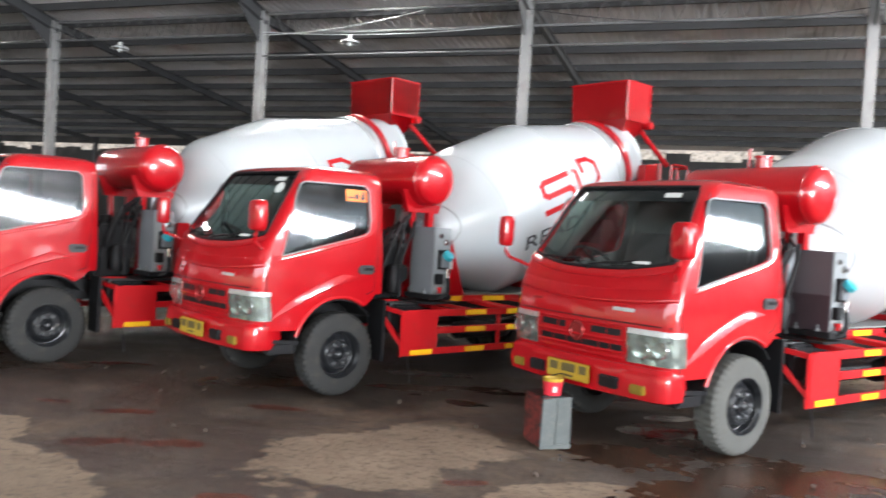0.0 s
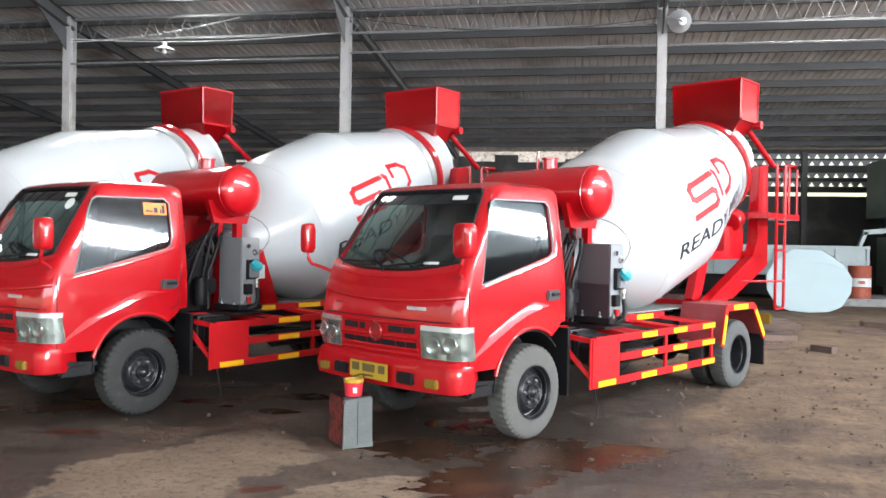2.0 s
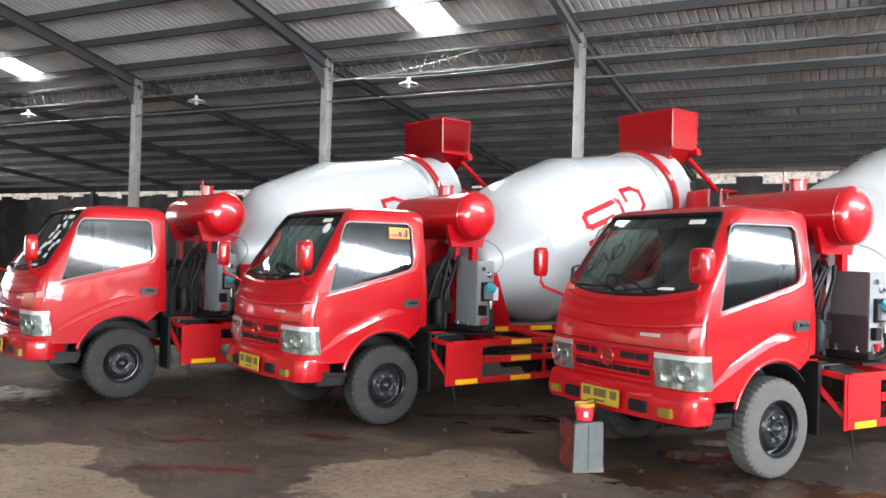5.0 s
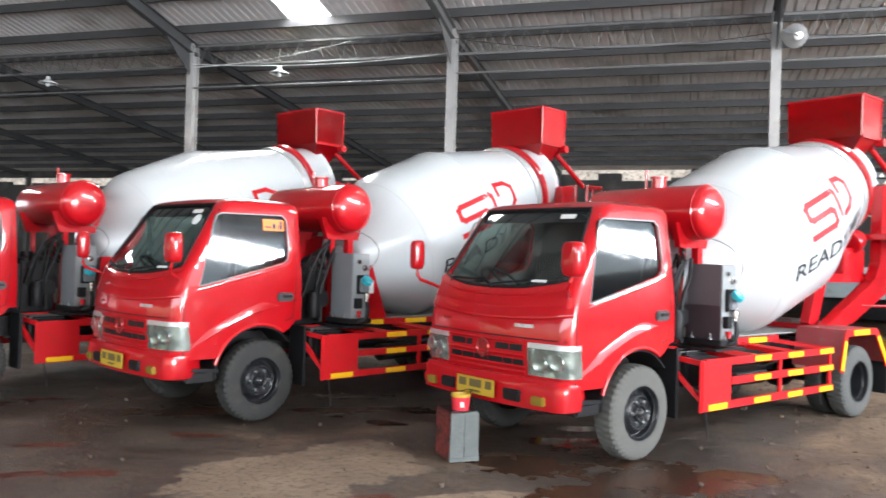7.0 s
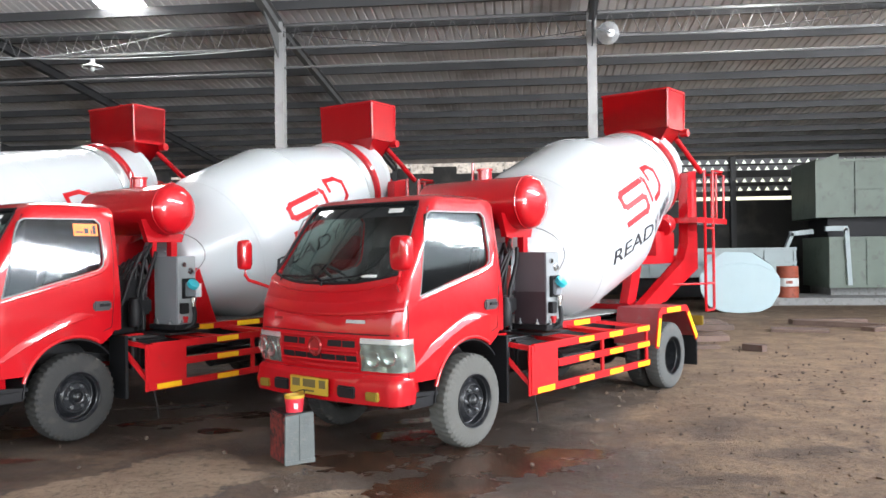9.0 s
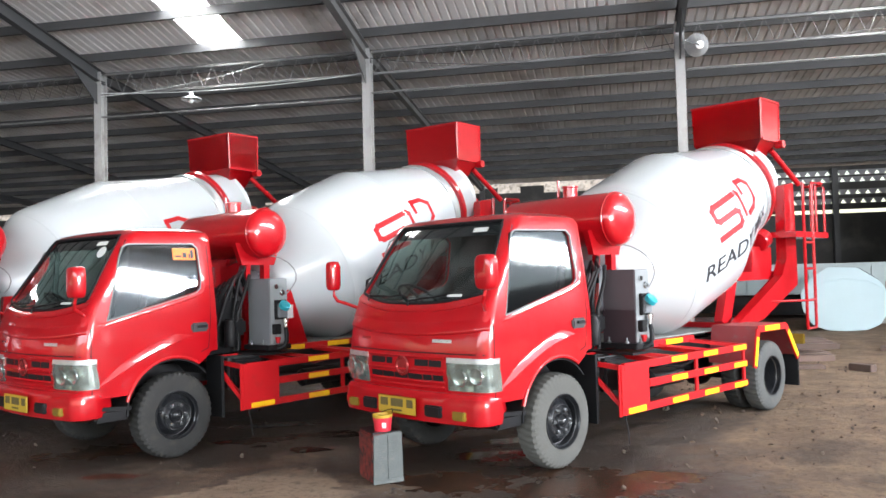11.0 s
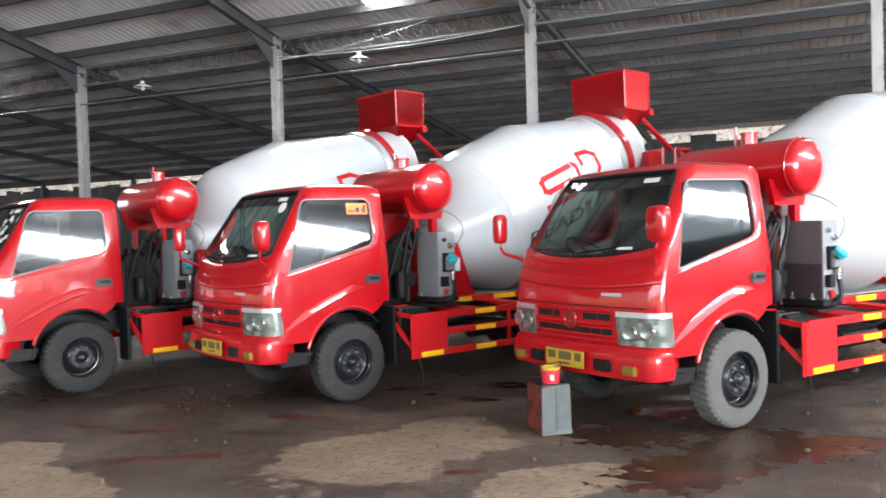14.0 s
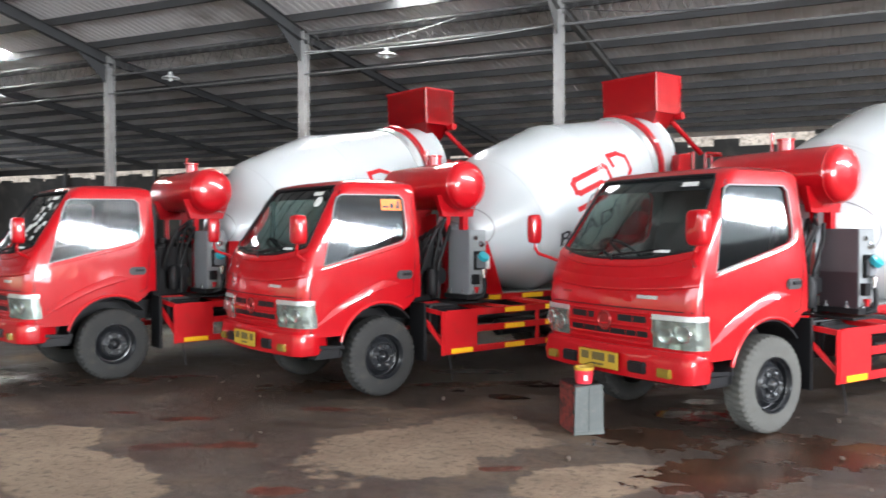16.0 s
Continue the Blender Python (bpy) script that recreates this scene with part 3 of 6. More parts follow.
# Lattice girders between the posts, with a pipe below.
for a, b in zip(POSTS, POSTS[1:]):
    bm = bmesh.new()
    z0, z1 = 5.58, 6.02
    pipe_z = 5.17 if a >= 0 else 5.08
    for z, w in ((z0, 0.05), (z1, 0.06)):
        bar((a + 0.12, 0, z), (b - 0.12, 0, z), w, 0.045, bm)
    n = 30
    step = (b - a - 0.3) / n
    for i in range(n):
        x = a + 0.15 + i * step
        lo, hi = ((x, 0, z0), (x + step, 0, z1)) if i % 2 == 0 else ((x, 0, z1), (x + step, 0, z0))
        tube([lo, hi], 0.007, 5, bm)
    girder = hall_part("lattice_girder", bm, GIRDER, "thin steel lattice girder between the posts", "roof beam", kind="", smooth=0)
    girder["group"] = "lattice girders"
    hall_part("pipe", tube([(a + 0.12, -0.13, pipe_z), (b - 0.12, -0.13, pipe_z)], 0.02, 8), GIRDER, "thin grey pipe running between the posts", "pipe", kind="")

SKY_SHEET = bpy.data.materials.new("opal_skylight_sheet")
SKY_SHEET.use_nodes = True
sn, sl = SKY_SHEET.node_tree.nodes, SKY_SHEET.node_tree.links
sn.remove(sn["Principled BSDF"])
opal, grime = sn.new("ShaderNodeBsdfTranslucent"), sn.new("ShaderNodeTexNoise")
grime.inputs["Scale"].default_value = 2.0
tone = sn.new("ShaderNodeMapRange")
tone.inputs[3].default_value, tone.inputs[4].default_value = 0.75, 0.95
sl.new(grime.outputs["Fac"], tone.inputs[0])
sl.new(tone.outputs[0], opal.inputs[0])
sl.new(opal.outputs[0], sn["Material Output"].inputs[0])
for su, v0 in SKYLIGHTS:
    bm = bmesh.new()
    v1 = v0 - SKY_L
    vs = [bm.verts.new(p) for p in ((su - 0.55, v0 + 0.1, roof_z(v0) + 0.21), (su + 0.55, v0 + 0.1, roof_z(v0) + 0.21), (su + 0.55, v1 - 0.1, roof_z(v1) + 0.21), (su - 0.55, v1 - 0.1, roof_z(v1) + 0.21))]
    bm.faces.new(vs)
    hall_part("skylight", bm, SKY_SHEET, "opal sheet in the roof glowing with daylight", "skylight", smooth=0)
    vm = (v0 + v1) / 2
    m = HALL @ Matrix.Translation((su, vm, roof_z(vm) + 0.45)) @ pose(0, 0, 0, math.degrees(math.atan(-NEAR)), 0, 0)
    daylight = new("skylight_daylight", bpy.data.lights.new("skylight_daylight", "AREA"))
    daylight.data.shape, daylight.data.size, daylight.data.size_y, daylight.data.energy = "RECTANGLE", SKY_W, SKY_L, 260
    daylight.matrix_world = m

# The far wall: dark below, a band of perforated blocks, and a gap of daylight under the eaves.
wall = bmesh.new()
box(U0, U1, V_BACK, V_BACK + 0.2, 0, 3.12, bm=wall)
hall_part("wall_north", wall, WALL_DARK, "dark sooty back wall of the shed", "wall", smooth=0)
band = bmesh.new()
# blocks with a triangular opening each, in four courses
course_h, block_w = 0.18, 0.31
for c in range(4):
    z0 = (3.61, 3.91, 4.33, 4.565)[c]
    u = 5.0 + (0.155 if c % 2 else 0)
    while u < U1 - 0.7:
        outer = [(u, z0), (u + block_w, z0), (u + block_w, z0 + course_h), (u, z0 + course_h)]
        cu, cz = u + block_w / 2, z0 + course_h / 2
        tri = [(cu - 0.098, cz - 0.07), (cu + 0.098, cz - 0.07), (cu, cz + 0.08)]
        o = [[band.verts.new((p[0], V_BACK + d, p[1])) for p in outer] for d in (0.0, 0.1)]
        t = [[band.verts.new((p[0], V_BACK + d, p[1])) for p in tri] for d in (0.0, 0.1)]
        for k in (0, 1):
            A, B = o[k], t[k]
            for f in ((A[0], A[1], B[1], B[0]), (A[1], A[2], B[2], B[1]), (A[2], A[3], B[2]), (A[3], A[0], B[0], B[2])):
                band.faces.new(f)
        for i in range(3):
            band.faces.new((t[0][i], t[0][(i + 1) % 3], t[1][(i + 1) % 3], t[1][i]))
        u += block_w
hall_part("wall_blocks", band, BLOCK, "pierced concrete blocks with daylight in their openings", "wall", smooth=0)
left_band = bmesh.new()
box(4.6, U1, V_BACK, V_BACK + 0.1, 3.12, 3.29, bm=left_band)
for z0, z1 in ((3.42, 3.61), (3.79, 3.91), (4.09, 4.33), (4.51, 4.565), (4.745, roof_z(V_BACK) + 0.1)):
    box(4.6, U1, V_BACK + 0.01, V_BACK + 0.09, z0, z1, bm=left_band)
box(U0, -18, V_BACK, V_BACK + 0.2, 3.12, 4.2, bm=left_band)
box(-18, 4.6, V_BACK, V_BACK + 0.2, 3.12, 4.45, bm=left_band)
rr = random.Random(4)
u = U0
while u < 4.4:
    w = rr.uniform(0.25, 0.9)
    base = 4.2 if u < -18 else 4.45
    if rr.random() < 0.7:
        box(u, u + w, V_BACK + 0.02, V_BACK + 0.18, base, base + rr.uniform(0.03, 0.3), bm=left_band)
    u += w
box(U0, -5.0, V_BACK + 0.45, V_BACK + 0.5, roof_z(V_BACK) - 0.2, roof_z(V_BACK) + 0.14, bm=left_band)
hall_part("wall_north_upper", left_band, WALL_DARK, "dark upper part of the back wall", "wall", smooth=0)
west = bmesh.new()
box(U0 - 0.2, U0, -11.0, V_BACK, 0, 4.2, bm=west)
hall_part("wall_west", west, WALL_DARK, "dark end wall of the shed", "wall", smooth=0)
gable = bmesh.new()
slab([(V_FRONT, roof_z(V_FRONT)), (V_RIDGE, roof_z(V_RIDGE)), (0, roof_z(0)), (V_BACK, roof_z(V_BACK)), (V_BACK, 4.6), (3.0, 5.7), (0.0, 6.0), (-0.1, 6.1), (-3.0, 6.72), (-5.0, 7.05), (V_RIDGE, 7.05), (V_FRONT, 5.2)][::-1], U1 - 0.1, U1, "x", gable)
hall_part("wall_east_gable", gable, SHEET, "sheeted gable over the shed's end", "wall", smooth=0)
low = bmesh.new()
box(U1 - 0.1, U1, -12.0, V_BACK, 0, 4.5, bm=low)
hall_part("wall_east", low, WALL_DARK, "dark end wall of the shed below a strip of daylight", "wall", smooth=0)
slab_w = bmesh.new()
slab([(V_FRONT, roof_z(V_FRONT)), (V_RIDGE, roof_z(V_RIDGE)), (0, roof_z(0)), (V_BACK, roof_z(V_BACK)), (V_BACK, 4.2), (V_FRONT, 4.2)][::-1], U0 - 0.1, U0, "x", slab_w)
hall_part("wall_west_gable", slab_w, WALL_DARK, "dark sheeted gable at the shed's end", "wall", smooth=0)
# Pale brick yard wall outside, seen through the gap under the eaves.
outside = bmesh.new()
box(U0 - 10, 5.4, V_BACK + 3, V_BACK + 3.3, 0, 5.6, bm=outside)
hall_part("yard_wall", outside, FAR_BRIGHT, "pale weathered brick wall outside in daylight", "wall", smooth=0)

# ---------- mixer truck ----------
# x forward, y to its left, z up; the front axle's middle stands over the origin.
CAB = [  # height, front, bow of the front, half width, corner radius, back
    (0.60, 0.905, 0.080, 0.790, 0.10, -0.45), (0.84, 0.935, 0.085, 0.800, 0.10, -0.45), (1.02, 0.925, 0.085, 0.800, 0.10, -0.45),
    (1.20, 0.895, 0.085, 0.795, 0.10, -0.45), (1.33, 0.850, 0.085, 0.780, 0.09, -0.45), (1.65, 0.635, 0.075, 0.735, 0.09, -0.45),
    (1.93, 0.440, 0.065, 0.690, 0.09, -0.45), (1.975, 0.380, 0.060, 0.665, 0.10, -0.43), (2.003, 0.290, 0.050, 0.610, 0.12, -0.38), (2.018, 0.100, 0.030, 0.480, 0.14, -0.26)]


def sill(s):
    """The height of the windscreen's lower edge, which sweeps up towards the pillars."""
    return 1.318 + 0.075 * (abs(s) / 0.7) ** 2.6


def cab_at(z):
    for a, b in zip(CAB, CAB[1:]):
        if z <= b[0]:
            t = max(0.0, (z - a[0]) / (b[0] - a[0]))
            return [a[i] + (b[i] - a[i]) * t for i in range(1, 6)]
    return list(CAB[-1][1:])


def cab_ring(z, inset=0.0):
    """Half of the cab's outline at a height, from the middle of its front round its left side to the middle of its back."""
    xf, bow, w, r, xb = cab_at(z)
    xf, w, xb = xf - inset, w - inset, xb + inset
    pts = [(xf - bow * (y / w) ** 2, y) for y in [(w - r) * i / 8 for i in range(9)]]
    cx, cy = pts[-1][0] - r, w - r
    pts += [(cx + r * math.cos(a), cy + r * math.sin(a)) for a in [math.pi / 2 * i / 6 for i in range(1, 7)]]
    pts += [(cx + (xb + 0.05 - cx) * i / 6, w) for i in range(1, 7)]
    pts += [(xb + 0.05 - 0.05 * math.sin(a), w - 0.05 + 0.05 * math.cos(a)) for a in (math.pi / 4, math.pi / 2)]
    pts.append((xb, 0.0))
    return pts


def on_cab(s, z, out=0.0):
    """The point of the cab's skin at s metres round from the middle of its front (left positive), and so high."""
    ring = [Vector(p) for p in cab_ring(z)]
    side, left = (1 if s >= 0 else -1), abs(s)
    for a, b in zip(ring, ring[1:]):
        d = (b - a).length
        if left <= d:
            t = (b - a) / d
            p, nrm = a + t * left, Vector((t.y, -t.x))
            p = p + nrm * out
            return Vector((p.x, side * p.y, z))
        left -= d
    return Vector((ring[-1].x, 0, z))


def skin(s0, s1, z0, z1, out, thick, ns=10, nz=4, shift=None):
    """A curved plate that follows the cab's skin. shift: how far s moves at each share of the height."""
    bm = bmesh.new()
    layers = []
    for o in ((out, out - thick) if thick else (out,)):
        layers.append([[bm.verts.new(on_cab(s0 + (s1 - s0) * i / ns + (shift(j / nz) if shift else 0), z0 + (z1 - z0) * j / nz, o)) for i in range(ns + 1)] for j in range(nz + 1)])
    for k, g in enumerate(layers):
        for j in range(nz):
            for i in range(ns):
                q = (g[j][i], g[j][i + 1], g[j + 1][i + 1], g[j + 1][i])
                bm.faces.new(q if k == 0 else q[::-1])
    if not thick:
        return bm
    a, b = layers
    for j in range(nz):
        for i in (0, ns):
            bm.faces.new((a[j][i], a[j + 1][i], b[j + 1][i], b[j][i]))
    for i in range(ns):
        for j in (0, nz):
            bm.faces.new((a[j][i], a[j][i + 1], b[j][i + 1], b[j][i]))
    return bm


def loft(zs, inset):
    bm = bmesh.new()
    rings = []
    for z in zs:
        half = cab_ring(z, inset)
        full = half + [(x, -y) for x, y in half[-2:0:-1]]
        rings.append([bm.verts.new((x, y, z)) for x, y in full])
    n = len(rings[0])
    for a, b in zip(rings, rings[1:]):
        for i in range(n):
            bm.faces.new((a[i], a[(i + 1) % n], b[(i + 1) % n], b[i]))
    bm.faces.new(rings[0][::-1])
    bm.faces.new(rings[-1])
    return bm


def wedge(line, s, tall, proud=0.009):
    """A pressed crease: a strip that stands proud at its lower edge and runs back into the panel above."""
    bm = bmesh.new()
    n = len(line)
    rows = []
    for i, (x, y, z) in enumerate(line):
        k = min(1.0, 4 * min(i, n - 1 - i) / (n - 1) + 0.15)
        rows.append([bm.verts.new((x, y + s * d * k, z + h * k)) for d, h in ((-0.012, -0.018), (proud * 0.8, -0.007), (proud, 0.0), (proud * 0.8, tall * 0.2), (proud * 0.61, tall * 0.4), (proud * 0.31, tall * 0.64), (0.0, tall * 0.88), (-proud * 0.35, tall))])
    for a, b in zip(rows, rows[1:]):
        for i in range(7):
            bm.faces.new((a[i], b[i], b[i + 1], a[i + 1]))
    return bm


SIDE_WINDOW = [(0.625, 1.225), (0.60, 1.30), (0.47, 1.76), (0.435, 1.835), (0.39, 1.86), (-0.24, 1.87), (-0.285, 1.83), (-0.295, 1.55), (-0.28, 1.47), (-0.23, 1.425)]
ARCH = [(0.46, 0.30), (0.44, 0.56)] + [(0.02 + 0.445 * math.cos(a), 0.42 + 0.445 * math.sin(a)) for a in [radians(d) for d in range(20, 126, 8)]] + [(-0.31, 0.845), (-0.36, 0.9), (-0.50, 0.905), (-0.50, 0.30)]


def build_cab(truck):
    body = loft([c[0] for c in CAB[:5]] + [1.45, 1.55, 1.65, 1.75, 1.85] + [c[0] for c in CAB[6:]], 0.0)
    low_edge = [-0.665 + 1.33 * i / 16 for i in range(17)]
    screen = slab([(-0.682, 1.41)] + [(y, sill(y)) for y in low_edge] + [(0.682, 1.41), (0.60, 1.905), (0.57, 1.945), (-0.57, 1.945), (-0.60, 1.905)], 0.15, 1.4, "x")
    body = carve(body, [loft([1.0, 1.2, 1.33, 1.65, 1.9, 1.965], 0.035), slab(ARCH, -1, 1), screen, slab(SIDE_WINDOW, -1, 1)])
    body.faces.ensure_lookup_table()
    for fc in body.faces:
        p = fc.calc_center_median()
        if 0.985 < p.z < 1.975:
            xf, bow, w, rad, xb = cab_at(p.z)
            if abs(p.y) < w - 0.025 and xb + 0.025 < p.x < xf - bow * (p.y / w) ** 2 - 0.028:
                fc.material_index = 1
    cab = part("cab", body, RED, truck, "glossy red cab with rounded front", smooth=30)
    cab.data.materials.append(LINING)
    part("windscreen", skin(-0.74, 0.74, 1.30, 1.955, -0.014, 0.0, 16, 8), GLASS, cab, "curved clear windscreen").visible_shadow = False
    for s in (-1, 1):
        w = bmesh.new()
        vs = []
        for x, z in [(0.66, 1.20), (0.40, 1.90), (-0.32, 1.90), (-0.32, 1.40)]:
            y = 0.762 - 0.1535 * (z - 1.33)
            vs.append(w.verts.new((x, s * y, z)))
        w.faces.new(vs if s > 0 else vs[::-1])
        part("side_window", w, TINT if s > 0 else GLASS, cab, "dark tinted side window" if s > 0 else "clear side window", smooth=0).visible_shadow = False
        # seal round the window
        rim = bmesh.new()
        loop = [(x, s * (cab_at(z)[2] - 0.002), z) for x, z in SIDE_WINDOW]
        for a, b in zip(loop, loop[1:] + loop[:1]):
            bar(a, b, 0.01, 0.012, rim)
        part("window_seal", rim, SEAL, cab, "pale window seal")
        # crease over the arch and along the belt
        crease = []
        for i in range(15):
            t = i / 14
            x, z = 0.735 - 0.93 * t, 0.675 + 0.36 * math.sin(t * 1.45) / math.sin(1.45)
            crease.append((x, s * (cab_at(z)[2] - 0.002), z))
        part("arch_crease", wedge(crease, s, 0.085, 0.021), RED, cab)
        belt = [(x, s * (cab_at(z)[2] - 0.004), z) for x, z in [(0.77, 1.165), (0.6, 1.195), (0.3, 1.265), (0.0, 1.335), (-0.2, 1.385), (-0.31, 1.43), (-0.345, 1.52), (-0.355, 1.62)]]
        part("belt_crease", wedge(belt, s, 0.045), RED, cab)
        flare = [(0.02 + 0.457 * math.cos(a), s * 0.795, 0.42 + 0.457 * math.sin(a)) for a in [radians(d) for d in range(16, 128, 8)]]
        part("wheel_arch_lip", tube(flare, 0.015, 8), RED_MATT, cab)
        liner = bmesh.new()
        hoop = [(0.02 + 0.44 * math.cos(a), 0.42 + 0.44 * math.sin(a)) for a in [radians(d) for d in range(0, 150, 10)]]
        for p, q in zip(hoop, hoop[1:]):
            liner.faces.new([liner.verts.new((x, y, z)) for (x, z), y in ((p, s * 0.785), (q, s * 0.785), (q, s * 0.45), (p, s * 0.45))])
        bmesh.ops.remove_doubles(liner, verts=liner.verts, dist=0.0005)
        bmesh.ops.solidify(liner, geom=liner.faces, thickness=0.01)
        part("arch_liner", liner, BLACK, cab, "black plastic wheel arch liner")
        gaps = bmesh.new()
        for line in ([(0.755, 0.62), (0.765, 0.9), (0.765, 1.165)], [(-0.33, 0.93), (-0.36, 1.2), (-0.385, 1.55), (-0.385, 1.86)], [(-0.33, 0.93), (-0.25, 0.9)]):
            for a, b in zip(line, line[1:]):
                bar(*[(x, s * (cab_at(z)[2] - 0.001), z) for x, z in (a, b)], 0.006, 0.006, gaps)
            part("door_gap", gaps, BLACK, cab)
            gaps = bmesh.new()
        hb = box(-0.325, -0.15, s * 0.806 - 0.012, s * 0.806 + 0.012, 1.08, 1.162, 0.016)
        part("door_handle", hb, material_handle, cab, "grey recessed door handle")
        part("handle_lever", box(-0.30, -0.2, s * 0.825 - 0.006, s * 0.825 + 0.006, 1.115, 1.14, 0.004), BLACK, cab)
        # mirror on a bent arm
        arm = tube([(0.74, s * 0.70, 1.25), (0.84, s * 0.78, 1.3), (0.92, s * 0.84, 1.335), (0.93, s * 0.87, 1.38), (0.925, s * 0.88, 1.45)], 0.014, 8)
        head, shells = bmesh.new(), []
        for x, k in ((0.885, 0.93), (0.895, 0.99), (0.92, 1.0), (0.945, 0.97), (0.962, 0.9), (0.973, 0.78), (0.979, 0.5)):
            ring = []
            for i in range(28):
                a = 2 * math.pi * (i + 0.5) / 28
                ring.append(head.verts.new((x, s * 0.885 + k * (0.085 if s > 0 else 0.05) * math.copysign(abs(math.cos(a)) ** 0.55, math.cos(a)), 1.545 + (0.125 - 0.05 * (1 - k)) * math.copysign(abs(math.sin(a)) ** 0.5, math.sin(a)))))
            shells.append(ring)
        for a, b in zip(shells, shells[1:]):
            for i in range(28):
                head.faces.new((a[i], a[(i + 1) % 28], b[(i + 1) % 28], b[i]))
        head.faces.new(shells[0][::-1])
        head.faces.new(shells[-1])
        part("mirror", head, RED, cab, "red mirror housing")
        part("mirror_arm", arm, RED, cab)
        part("mirror_glass", box(0.878, 0.8845, s * 0.885 - 0.042, s * 0.885 + 0.042, 1.46, 1.63), CHROME, cab)
        # headlamp with its silver cap
        a0, a1 = (0.455, 0.905) if s > 0 else (-0.905, -0.455)
        lens = skin(a0, a1, 0.685, 0.888, 0.012, 0.05, 12, 5)
        facet = random.Random(11)
        for v in lens.verts:
            if 0.69 < v.co.z < 0.88:
                v.co.x += facet.uniform(-0.010, 0.002)
                v.co.z += facet.uniform(-0.006, 0.006)
        lamp = part("headlamp", lens, LAMP, cab, "faceted chrome headlamp under a clear lens", smooth=5)
        part("headlamp_lens", skin(a0 + 0.004, a1 - 0.004, 0.688, 0.886, 0.024, 0.0, 12, 3), LENS, lamp, "clear lens").visible_shadow = False
        part("headlamp_trim", skin(a0, a1, 0.888, 0.925, 0.010, 0.05, 12, 1), SILVER, cab, "silver strip over the headlamp")
        for k, sc in enumerate((0.57, 0.72)):
            c = on_cab(s * sc, 0.79 + (0.01 if k else -0.01), 0.016)
            q = on_cab(s * sc, 0.79, 1.0) - on_cab(s * sc, 0.79, 0.0)
            m = Matrix.Translation(c) @ q.to_track_quat("Z", "Y").to_matrix().to_4x4()
            part("reflector", revolve([(-0.006, 0.0), (-0.004, 0.03), (0.0, 0.05), (0.002, 0.056), (-0.006, 0.062)], m, 20), BOWL, lamp)
        # step between bumper and wheel
        part("step", box(0.42, 0.72, s * 0.60, s * 0.77, 0.40, 0.50, 0.02) if s > 0 else box(0.42, 0.72, -0.77, -0.60, 0.40, 0.50, 0.02), BLACK, cab, "black plastic step")
        part("step_edge", bar((0.41, s * 0.765, 0.49), (0.7, s * 0.775, 0.515), 0.02, 0.03), BLACK, cab)
    # bumper
    bp = bmesh.new()
    rings = []
    for z, o in ((0.435, -0.03), (0.45, 0.0), (0.53, 0.012), (0.6, 0.0), (0.635, 0.0), (0.665, -0.02)):
        half = [(x + 0.055 + o, y * (0.79 + o) / 0.79) for x, y in cab_ring(0.7)[:17]]
        half[-1] = (0.70, half[-1][1])
        half[-2] = (0.74, half[-2][1])
        full = half + [(0.55, half[-1][1] - 0.1)] + [(0.55, -half[-1][1] + 0.1)] + [(x, -y) for x, y in half[:0:-1]]
        rings.append([bp.verts.new((x, y, z)) for x, y in full])
    n = len(rings[0])
    for a, b in zip(rings, rings[1:]):
        for i in range(n):
            bp.faces.new((a[i], a[(i + 1) % n], b[(i + 1) % n], b[i]))
    bp.faces.new(rings[0][::-1])
    bp.faces.new(rings[-1])
    bumper = part("bumper", bp, RED, truck, "red bumper")

    def front(y, z, dx=0.0):
        return 0.935 + 0.055 + 0.013 - 0.085 * (y / 0.8) ** 2 + dx

    for s in (-1, 1):
        part("fog_lamp", box(front(0.6, 0) - 0.05, front(0.6, 0) + 0.004, s * 0.6 - 0.06, s * 0.6 + 0.06, 0.485, 0.55, 0.008), AMBER, bumper, "amber fog lamp")
        part("air_intake", box(front(0.36, 0) - 0.06, front(0.36, 0) + 0.001, s * 0.36 - 0.085, s * 0.36 + 0.085, 0.49, 0.575, 0.01), BLACK, bumper, "dark air intake")
    plate = part("number_plate", box(front(0, 0), front(0, 0) + 0.008, -0.215, 0.215, 0.485, 0.62, 0.004), PLATE, truck, "yellow number plate, its dark characters as bars")
    for y0, y1, z0, z1 in ((-0.185, -0.1, 0.54, 0.6), (-0.065, 0.075, 0.54, 0.6), (0.115, 0.185, 0.54, 0.6), (-0.06, 0.06, 0.505, 0.52)):
        part("plate_mark", box(front(0, 0) + 0.008, front(0, 0) + 0.010, y0, y1, z0, z1), PLATE_INK, plate, smooth=0)
    # grille
    for z, runs in ((0.875, ((-0.40, -0.22), (-0.20, -0.13), (0.13, 0.27), (0.28, 0.40))), (0.765, ((-0.41, -0.27), (-0.26, -0.12), (-0.11, 0.04), (0.05, 0.2), (0.21, 0.3), (0.31, 0.41)))):
        for y0, y1 in runs:
            part("grille_slot", skin(y0, y1, z - 0.024, z + 0.024, 0.003, 0.02, 2, 1), BLACK, cab)
    for z in (0.695, 0.735, 0.82, 0.92):
        part("grille_bar", tube([on_cab(-0.43 + 0.86 * i / 10, z, 0.004) for i in range(11)], 0.014, 6), RED, cab)
    badge = revolve([(0, 0), (0.002, 0.05), (0.012, 0.058), (0.012, 0.068), (0.0, 0.078)], Matrix.Translation(on_cab(0, 0.845, 0.01)) @ pose(0, 0, 0, 0, 90, 0), 28)
    part("badge", badge, material_badge, cab, "red oval badge", smooth=40)
